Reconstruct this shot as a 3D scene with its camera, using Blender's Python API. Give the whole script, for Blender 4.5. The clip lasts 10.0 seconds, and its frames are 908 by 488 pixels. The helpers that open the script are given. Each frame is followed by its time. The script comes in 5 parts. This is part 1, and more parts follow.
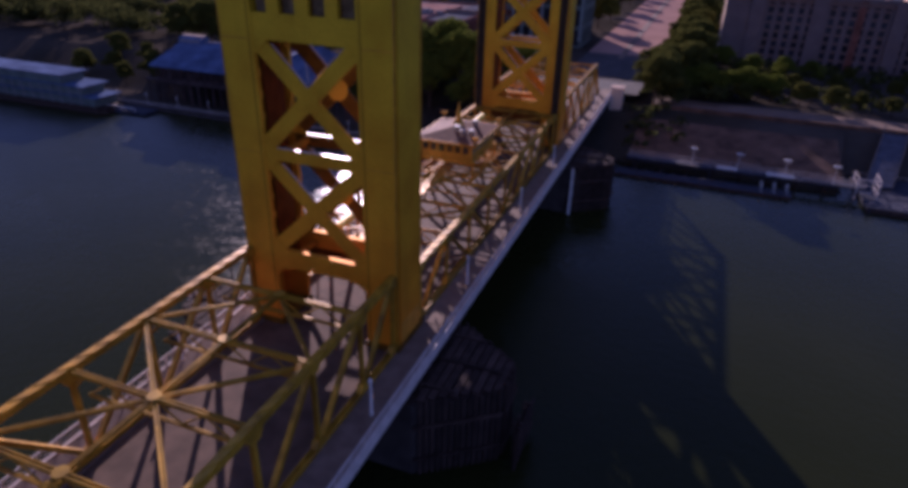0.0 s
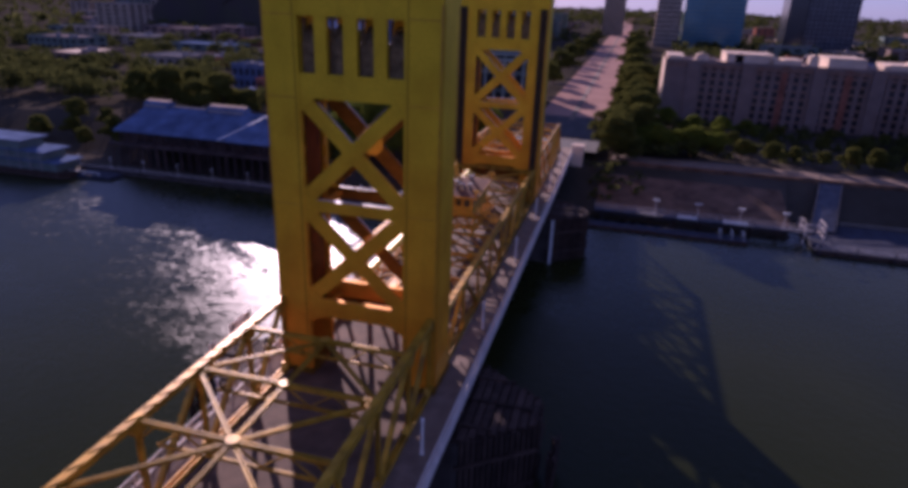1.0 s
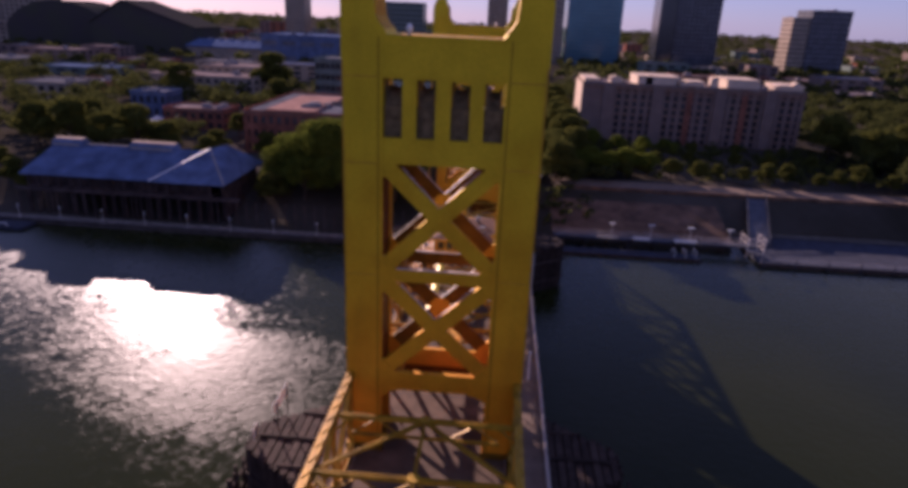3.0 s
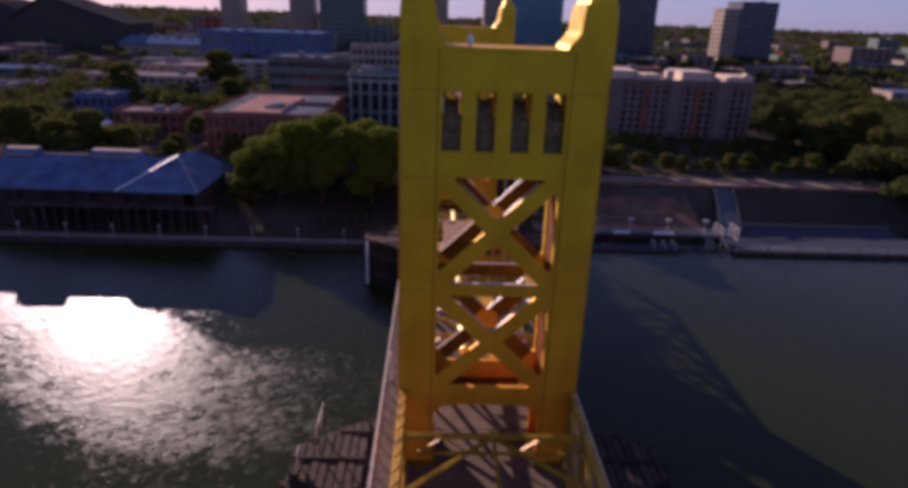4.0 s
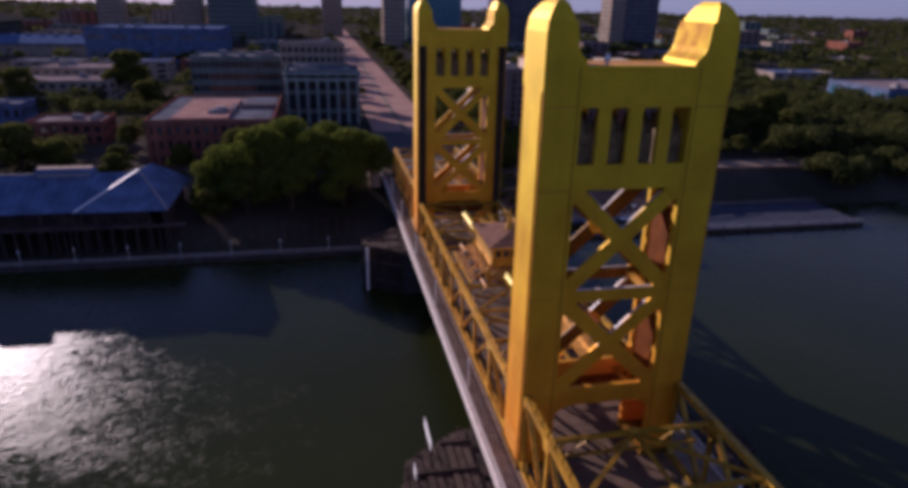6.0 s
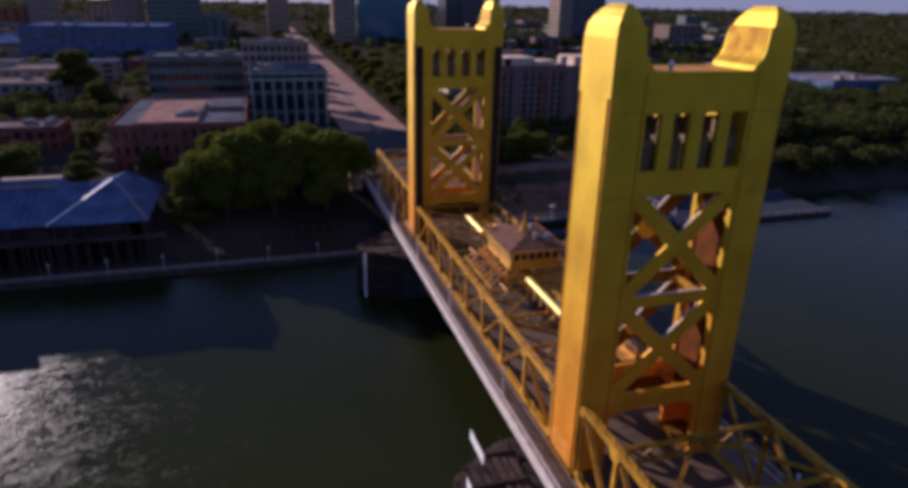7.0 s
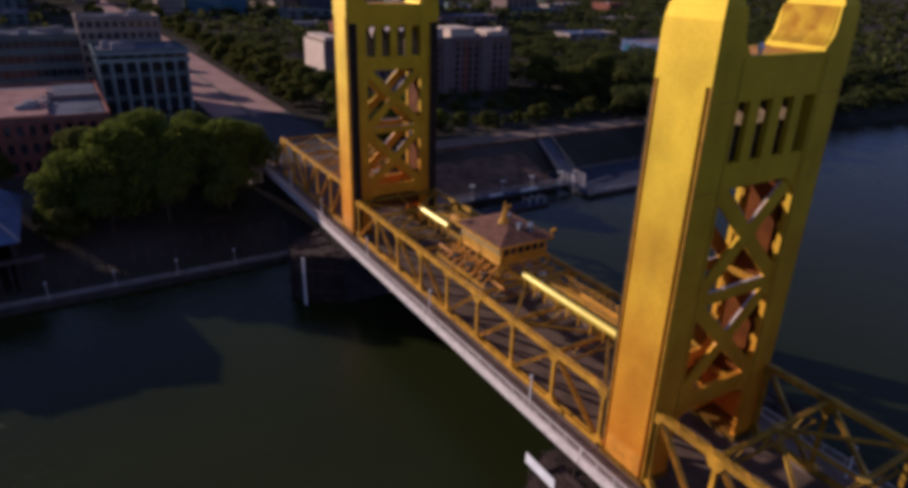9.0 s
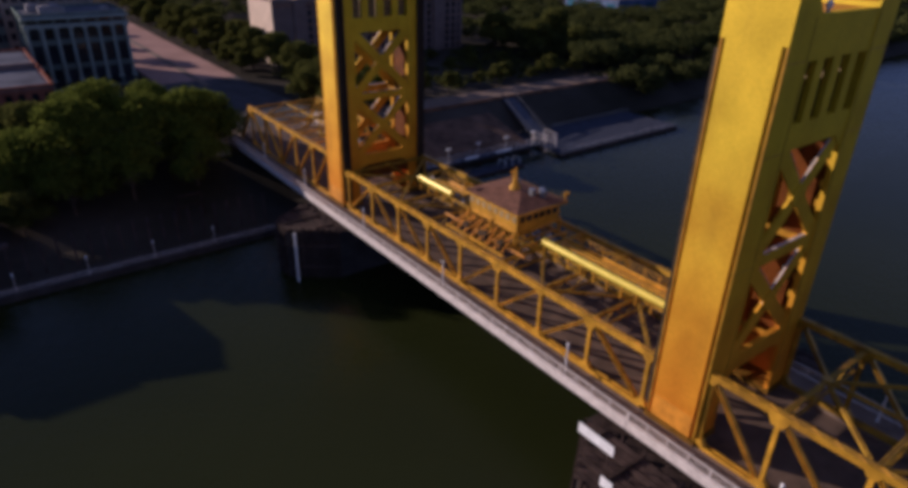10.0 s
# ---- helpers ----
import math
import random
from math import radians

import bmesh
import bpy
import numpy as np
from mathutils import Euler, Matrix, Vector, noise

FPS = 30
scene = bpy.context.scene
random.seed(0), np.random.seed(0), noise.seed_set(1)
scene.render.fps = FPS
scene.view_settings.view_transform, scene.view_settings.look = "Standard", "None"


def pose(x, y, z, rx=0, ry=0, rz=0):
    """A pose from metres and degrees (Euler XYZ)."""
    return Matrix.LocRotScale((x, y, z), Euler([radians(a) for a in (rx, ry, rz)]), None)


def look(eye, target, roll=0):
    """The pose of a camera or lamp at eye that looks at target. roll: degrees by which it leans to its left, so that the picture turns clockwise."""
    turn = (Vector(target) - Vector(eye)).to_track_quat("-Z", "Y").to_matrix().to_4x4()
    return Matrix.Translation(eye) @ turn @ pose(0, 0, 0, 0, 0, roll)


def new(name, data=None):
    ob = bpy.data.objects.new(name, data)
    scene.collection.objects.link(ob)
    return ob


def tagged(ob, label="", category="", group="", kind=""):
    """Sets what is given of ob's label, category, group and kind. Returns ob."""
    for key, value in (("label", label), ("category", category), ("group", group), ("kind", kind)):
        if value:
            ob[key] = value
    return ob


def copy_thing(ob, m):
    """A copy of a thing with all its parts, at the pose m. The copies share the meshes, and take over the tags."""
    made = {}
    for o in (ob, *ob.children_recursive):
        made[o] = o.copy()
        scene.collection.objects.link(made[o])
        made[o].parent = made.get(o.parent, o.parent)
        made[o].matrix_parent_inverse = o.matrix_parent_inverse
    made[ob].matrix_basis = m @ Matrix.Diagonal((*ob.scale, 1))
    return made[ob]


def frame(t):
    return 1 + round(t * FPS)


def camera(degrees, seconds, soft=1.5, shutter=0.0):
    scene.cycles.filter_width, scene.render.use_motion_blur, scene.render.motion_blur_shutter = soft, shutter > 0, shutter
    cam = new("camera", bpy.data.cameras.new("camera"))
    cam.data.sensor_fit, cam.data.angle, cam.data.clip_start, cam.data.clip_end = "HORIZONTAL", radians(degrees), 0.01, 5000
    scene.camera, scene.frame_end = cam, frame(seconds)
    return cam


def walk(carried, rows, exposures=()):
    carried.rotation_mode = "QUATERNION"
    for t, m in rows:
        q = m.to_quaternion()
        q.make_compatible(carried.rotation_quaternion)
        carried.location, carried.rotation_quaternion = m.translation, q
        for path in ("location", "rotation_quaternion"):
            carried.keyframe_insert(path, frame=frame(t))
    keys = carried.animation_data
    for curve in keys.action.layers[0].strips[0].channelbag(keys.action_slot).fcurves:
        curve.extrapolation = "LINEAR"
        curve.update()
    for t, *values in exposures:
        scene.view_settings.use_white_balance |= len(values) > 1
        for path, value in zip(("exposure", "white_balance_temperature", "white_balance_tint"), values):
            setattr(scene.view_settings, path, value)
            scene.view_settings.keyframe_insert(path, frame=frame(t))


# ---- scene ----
cam = camera(70.3, 10.0, soft=4.3)
PATH = [
    (0, (31.76, -48.311, 49.986), (31.148, -46.631, 49.091), 1.7),
    (0.5, (28.431, -52.228, 49.571), (27.895, -50.499, 48.721), 2.0),
    (1, (24.104, -54.892, 49.575), (23.645, -53.082, 48.86), 2.2),
    (1.5, (19.566, -55.696, 50.165), (19.167, -53.83, 49.567), 2.1),
    (2, (15.047, -55.169, 51.131), (14.777, -53.275, 50.547), 1.9),
    (2.5, (9.858, -54.779, 52.054), (9.665, -52.893, 51.418), 2.1),
    (3.8, (-3.486, -53.475, 53.369), (-3.453, -51.593, 52.695), 2.4),
    (4, (-5.596, -53.294, 53.663), (-5.53, -51.414, 52.984), 2.1),
    (4.5, (-10.765, -53.055, 54.291), (-10.618, -51.184, 53.6), 1.8),
    (5, (-16.02, -52.571, 54.795), (-15.781, -50.712, 54.098), 1.5),
    (5.5, (-21.255, -52.248, 55.199), (-20.942, -50.4, 54.5), 1.5),
    (7, (-35.701, -47.362, 56.317), (-35.167, -45.571, 55.605), 1.2),
    (7.5, (-39.031, -43.499, 56.329), (-38.398, -41.743, 55.61), 1.5),
    (8, (-42.573, -39.574, 56.488), (-41.802, -37.882, 55.754), 1.2),
    (8.5, (-46.195, -35.76, 56.467), (-45.321, -34.123, 55.72), 1.4),
    (9, (-49.854, -31.78, 56.443), (-48.897, -30.207, 55.661), 1.6),
    (9.5, (-53.479, -27.868, 56.414), (-52.451, -26.378, 55.562), 1.6),
    (10, (-56.979, -23.844, 56.4), (-55.889, -22.422, 55.511), 1.4),
]
walk(cam, [(t, look(eye, target, roll)) for t, eye, target, roll in PATH], [(0, 0.5, 5000, 67), (1, 0.76, 5150, 69), (1.5, 0.95, 5640, 69), (2.7, 0.9, 5560, 66), (4.0, 0.7, 5400, 62), (4.5, 0.54, 5170, 61), (5.5, 0.42, 5060, 57), (7, 0.38, 5010, 51), (8.5, 0.3, 5080, 47), (10, 0.18, 5130, 47)])

# ---- world, sun, exposure ----
SUN_AZ, SUN_EL = 31.0, 16.8     # degrees to the north of the bridge's axis, and above the horizon
to_sun = Vector((-math.sin(radians(SUN_AZ)) * math.cos(radians(SUN_EL)), math.cos(radians(SUN_AZ)) * math.cos(radians(SUN_EL)), math.sin(radians(SUN_EL))))
world = bpy.data.worlds.new("sky")
scene.world = world
world.use_nodes = True
wn = world.node_tree
sky = wn.nodes.new("ShaderNodeTexSky")
sky.sky_type, sky.sun_disc = "NISHITA", False
sky.sun_elevation, sky.sun_rotation = radians(SUN_EL), radians(-SUN_AZ)
sky.air_density, sky.dust_density, sky.ozone_density = 1.0, 0.15, 3.6
# a thin haze evens the whole sky out
haze = wn.nodes.new("ShaderNodeMix")
haze.data_type, haze.blend_type = "RGBA", "MIX"
haze.inputs["Factor"].default_value = 0.72
haze.inputs[7].default_value = (1.0, 1.28, 1.65, 1)
wn.links.new(sky.outputs["Color"], haze.inputs[6])
wn.links.new(haze.outputs[2], wn.nodes["Background"].inputs["Color"])
wn.nodes["Background"].inputs["Strength"].default_value = 0.09
lamp = bpy.data.lights.new("sun", "SUN")
lamp.energy, lamp.angle, lamp.color = 5.0, radians(0.6), (1.0, 0.85, 0.48)
sun = new("sun", lamp)
sun.matrix_world = look(to_sun * 300, (0, 0, 0))

# ---- materials ----


def mat(name, color, rough=0.6, metal=0.0, vary=0.25, scale=0.6, fine=9.0, bump=0.15, second=None, random_tone=0.0, spec=0.12, grime=0.0, low=None):
    """Noise at two scales over one colour: broad weathering, fine grain with relief."""
    m = bpy.data.materials.new(name)
    m.use_nodes = True
    nt = m.node_tree
    n, l = nt.nodes, nt.links
    b = n["Principled BSDF"]
    geo = n.new("ShaderNodeNewGeometry")
    big, small = n.new("ShaderNodeTexNoise"), n.new("ShaderNodeTexNoise")
    for tex, s, d in ((big, scale, 5), (small, fine, 3)):
        tex.inputs["Scale"].default_value, tex.inputs["Detail"].default_value = s, d
        l.new(geo.outputs["Position"], tex.inputs["Vector"])
    ramp = n.new("ShaderNodeValToRGB")
    dark = [c * (1 - vary) for c in color]
    other = second or [min(1, c * (1 + vary)) for c in color]
    ramp.color_ramp.elements[0].position, ramp.color_ramp.elements[1].position = 0.32, 0.70
    ramp.color_ramp.elements[0].color = (*dark, 1)
    ramp.color_ramp.elements[1].color = (*other, 1)
    l.new(big.outputs["Fac"], ramp.inputs["Fac"])
    mix = n.new("ShaderNodeMix")
    mix.data_type, mix.blend_type = "RGBA", "MULTIPLY"
    mix.inputs["Factor"].default_value = 0.5
    l.new(ramp.outputs["Color"], mix.inputs[6])
    grain = n.new("ShaderNodeMapRange")
    grain.inputs["To Min"].default_value, grain.inputs["To Max"].default_value = 0.55, 1.3
    l.new(small.outputs["Fac"], grain.inputs["Value"])
    l.new(grain.outputs["Result"], mix.inputs[7])
    out = mix.outputs[2]
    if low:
        # the colour is multiplied by low towards the bottom, with a ragged edge
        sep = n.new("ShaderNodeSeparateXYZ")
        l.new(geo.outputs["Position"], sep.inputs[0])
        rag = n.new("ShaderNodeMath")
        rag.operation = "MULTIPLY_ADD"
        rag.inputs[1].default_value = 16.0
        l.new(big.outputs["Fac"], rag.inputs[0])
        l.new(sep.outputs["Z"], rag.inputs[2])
        low_mask = n.new("ShaderNodeMapRange")
        low_mask.inputs["From Min"].default_value, low_mask.inputs["From Max"].default_value = 50.0, 17.0
        l.new(rag.outputs[0], low_mask.inputs["Value"])
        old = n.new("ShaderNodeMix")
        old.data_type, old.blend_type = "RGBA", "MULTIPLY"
        l.new(low_mask.outputs["Result"], old.inputs["Factor"])
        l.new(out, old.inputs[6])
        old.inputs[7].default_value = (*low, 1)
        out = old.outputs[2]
    if random_tone:
        info = n.new("ShaderNodeObjectInfo")
        tone = n.new("ShaderNodeMapRange")
        tone.inputs["To Min"].default_value, tone.inputs["To Max"].default_value = 1 - random_tone, 1 + random_tone
        l.new(info.outputs["Random"], tone.inputs["Value"])
        mix2 = n.new("ShaderNodeMix")
        mix2.data_type, mix2.blend_type = "RGBA", "MULTIPLY"
        mix2.inputs["Factor"].default_value = 1.0
        l.new(out, mix2.inputs[6])
        l.new(tone.outputs["Result"], mix2.inputs[7])
        out = mix2.outputs[2]
    if grime:
        # rust and soot streaks that run down the plates
        st = n.new("ShaderNodeTexNoise")
        mp = n.new("ShaderNodeMapping")
        mp.inputs["Scale"].default_value = (0.5, 0.5, 0.12)
        l.new(geo.outputs["Position"], mp.inputs["Vector"])
        l.new(mp.outputs["Vector"], st.inputs["Vector"])
        st.inputs["Scale"].default_value, st.inputs["Detail"].default_value = 1.0, 6
        rr = n.new("ShaderNodeMapRange")
        rr.inputs["From Min"].default_value, rr.inputs["From Max"].default_value = 0.52, 0.75
        rr.inputs["To Max"].default_value = grime
        l.new(st.outputs["Fac"], rr.inputs["Value"])
        mix3 = n.new("ShaderNodeMix")
        mix3.data_type = "RGBA"
        l.new(rr.outputs["Result"], mix3.inputs["Factor"])
        l.new(out, mix3.inputs[6])
        mix3.inputs[7].default_value = (0.16, 0.075, 0.02, 1)
        out = mix3.outputs[2]
    l.new(out, b.inputs["Base Color"])
    b.inputs["Roughness"].default_value, b.inputs["Metallic"].default_value = rough, metal
    b.inputs["Specular IOR Level"].default_value = spec
    if bump:
        bp = n.new("ShaderNodeBump")
        bp.inputs["Strength"].default_value, bp.inputs["Distance"].default_value = bump, 0.05
        l.new(small.outputs["Fac"], bp.inputs["Height"])
        l.new(bp.outputs["Normal"], b.inputs["Normal"])
    return m


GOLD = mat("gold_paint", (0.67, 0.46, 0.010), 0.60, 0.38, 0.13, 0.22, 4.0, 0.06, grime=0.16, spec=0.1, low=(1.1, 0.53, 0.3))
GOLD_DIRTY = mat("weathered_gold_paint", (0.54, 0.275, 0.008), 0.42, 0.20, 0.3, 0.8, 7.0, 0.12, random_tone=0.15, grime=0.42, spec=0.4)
DULL_GOLD = mat("darker_streaked_gold_paint", (0.40, 0.225, 0.010), 0.42, 0.15, 0.35, 0.8, 7.0, 0.12, random_tone=0.2, grime=0.55, spec=0.3)
PIPE = mat("bright_yellow_paint", (0.72, 0.56, 0.05), 0.4, 0.1, 0.1, 1.0, 8.0, 0.05, spec=0.4)
# brown that paints shade on inner members and plinths; also the leg seams
SHADE_SEAM_BROWN = mat("shade_and_seam_brown", (0.16, 0.078, 0.007), 0.55, 0.0, 0.3, 0.6, 6.0, 0.1, grime=0.5, spec=0.1)
RUSTY = mat("rust_stained_gold", (0.60, 0.24, 0.008), 0.55, 0, 0.25, 0.7, 6, 0.1, spec=0.3, grime=0.3)
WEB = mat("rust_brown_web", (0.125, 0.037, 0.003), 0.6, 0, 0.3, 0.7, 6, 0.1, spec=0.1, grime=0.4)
# near-white paint for thin strips that stand in for sun glare
GLARE_PALE = mat("sun_glare_paint", (0.62, 0.50, 0.42), 0.4, 0.0, 0.25, 1.2, 8.0, 0.05, spec=0.5)
WORN = mat("rust_mottled_gold", (0.70, 0.47, 0.01), 0.65, 0.25, 0.2, 0.9, 3.0, 0.15, second=(0.36, 0.16, 0.008), grime=0.6, spec=0.04)
DARK_LINING = mat("dark_red_brown_lining", (0.14, 0.05, 0.012), 0.7, 0, 0.25, 0.8, 6, 0.1)
GUIDE = mat("dark_greased_steel", (0.045, 0.035, 0.025), 0.5, 0, 0.3, 0.8, 8, 0.1)
SLOT = mat("slot_plate", (0.20, 0.145, 0.075), 0.8, 0, 0.4, 1.5, 12)
CONCRETE = mat("pier_concrete", (0.055, 0.046, 0.042), 0.85, 0, 0.35, 0.4, 5, 0.3)
ASPHALT = mat("asphalt", (0.06, 0.056, 0.056), 0.85, 0, 0.3, 0.3, 14, 0.3)
DECKING = mat("bridge_roadway", (0.115, 0.075, 0.05), 0.8, 0, 0.3, 0.5, 9, 0.2)
WALKWAY = mat("sidewalk_concrete", (0.18, 0.128, 0.094), 0.8, 0, 0.2, 0.7, 8, 0.2)
RAIL = mat("pale_rail_paint", (0.60, 0.53, 0.48), 0.5, 0.0, 0.15, 1, 8, 0.05)
STEEL = mat("galvanised_steel", (0.35, 0.36, 0.38), 0.4, 0.7, 0.2, 2, 20, 0.05)
TIMBER = mat("creosoted_timber", (0.05, 0.033, 0.026), 0.85, 0, 0.4, 0.9, 12, 0.4, random_tone=0.3)
WHITE = mat("white_paint", (0.75, 0.74, 0.72), 0.5, 0, 0.12, 1, 10, 0.05)
ROOF_RED = mat("brown_roofing", (0.16, 0.075, 0.045), 0.8, 0, 0.3, 1, 9, 0.2)
BLUE_ROOF = mat("blue_grey_metal_roof", (0.105, 0.14, 0.23), 0.75, 0.0, 0.3, 0.25, 4, 0.1, spec=0.0)
DARK_WOOD = mat("dark_wharf_wood", (0.06, 0.042, 0.038), 0.8, 0, 0.4, 0.5, 6, 0.3, random_tone=0.3)
BRICK = mat("red_brick", (0.23, 0.09, 0.06), 0.85, 0, 0.3, 0.4, 5, 0.25, spec=0.0)
LEVEE = mat("floodwall_brown", (0.12, 0.07, 0.045), 0.85, 0, 0.45, 0.3, 3, 0.3)
STUCCO = mat("pale_stucco", (0.20, 0.145, 0.125), 0.8, 0, 0.12, 0.3, 4, 0.15, spec=0.0)
GREY_FACADE = mat("grey_green_facade", (0.14, 0.175, 0.155), 0.75, 0, 0.2, 0.3, 3, 0.15, spec=0.0)
SUNNY = mat("sunlit_cream_stucco", (0.60, 0.47, 0.36), 0.8, 0, 0.12, 0.3, 4, 0.15, spec=0.0)
TAN = mat("tan_facade", (0.33, 0.26, 0.20), 0.8, 0, 0.2, 0.2, 2, 0.1, spec=0.0)
PALE_ROOF = mat("pale_flat_roof", (0.23, 0.18, 0.17), 0.9, 0, 0.3, 0.15, 3, 0.1, spec=0.0)
PINK_ROOF = mat("pink_flat_roof", (0.34, 0.20, 0.16), 0.9, 0, 0.25, 0.3, 3, 0.1, spec=0.0)
GREY_ROOF = mat("grey_flat_roof", (0.13, 0.13, 0.145), 0.9, 0, 0.3, 0.15, 3, 0.1, spec=0.0)
BLUE_GLASS = mat("tower_blue_glass", (0.05, 0.16, 0.24), 0.12, 0.3, 0.3, 0.02, 0.3, 0.0, spec=0.5)
DARK_GLASS = mat("tower_dark_glass", (0.03, 0.035, 0.05), 0.15, 0.2, 0.3, 0.02, 0.3, 0.0, spec=0.5)
PANE = mat("window_glass", (0.025, 0.028, 0.035), 0.12, 0, 0.4, 0.3, 1, 0.0, random_tone=0.4, spec=0.5)
CLADDING = mat("dark_hall_cladding", (0.10, 0.085, 0.085), 0.85, 0, 0.3, 0.05, 1, 0.1, second=(0.07, 0.07, 0.05), spec=0.0)
COLUMN_STONE = mat("grey_column_stone", (0.27, 0.32, 0.28), 0.8, 0, 0.15, 0.5, 5, 0.1)
DOCKING = mat("dark_dock_planks", (0.04, 0.044, 0.062), 0.8, 0, 0.25, 0.6, 7, 0.2)
RAMP = mat("worn_ramp_deck", (0.085, 0.09, 0.11), 0.75, 0, 0.25, 0.6, 7, 0.15, spec=0.1)
SPANDREL = mat("brown_spandrel", (0.22, 0.13, 0.095), 0.8, 0, 0.2, 0.5, 5, 0.1)
SUNLIT_PANE = mat("sunlit_window_paint", (0.36, 0.27, 0.13), 0.4, 0, 0.2, 1, 6, 0.0)
PLANT_UNIT = mat("dull_roof_plant", (0.27, 0.25, 0.25), 0.8, 0, 0.2, 1, 8, 0.05, spec=0.0)
BARK = mat("bark", (0.10, 0.07, 0.05), 0.9, 0, 0.3, 2, 10, 0.4)
DIRT = mat("city_ground", (0.05, 0.046, 0.032), 0.9, 0, 0.45, 0.02, 0.4, 0.2, second=(0.085, 0.072, 0.06), spec=0.0)
ROADWAY = mat("mall_road", (0.36, 0.225, 0.18), 0.85, 0, 0.15, 0.08, 2, 0.1, spec=0.0)


def leaf_mat(name, a, b):
    m = bpy.data.materials.new(name)
    m.use_nodes = True
    n, l = m.node_tree.nodes, m.node_tree.links
    bs = n["Principled BSDF"]
    geo = n.new("ShaderNodeNewGeometry")
    ramp = n.new("ShaderNodeValToRGB")
    ramp.color_ramp.elements[0].color, ramp.color_ramp.elements[1].color = (*a, 1), (*b, 1)
    l.new(geo.outputs["Random Per Island"], ramp.inputs["Fac"])
    l.new(ramp.outputs["Color"], bs.inputs["Base Color"])
    bs.inputs["Roughness"].default_value = 0.7
    bs.inputs["Specular IOR Level"].default_value = 0.0
    tr = n.new("ShaderNodeBsdfTranslucent")
    l.new(ramp.outputs["Color"], tr.inputs["Color"])
    add = n.new("ShaderNodeMixShader")
    add.inputs[0].default_value = 0.4
    l.new(bs.outputs[0], add.inputs[1])
    l.new(tr.outputs[0], add.inputs[2])
    l.new(add.outputs[0], n["Material Output"].inputs["Surface"])
    return m


LEAF = leaf_mat("green_leaves", (0.055, 0.075, 0.011), (0.155, 0.178, 0.024))
LEAF_DARK = leaf_mat("dark_green_leaves", (0.040, 0.048, 0.016), (0.085, 0.09, 0.024))
LEAF_MID = leaf_mat("olive_leaves", (0.052, 0.06, 0.014), (0.13, 0.13, 0.028))


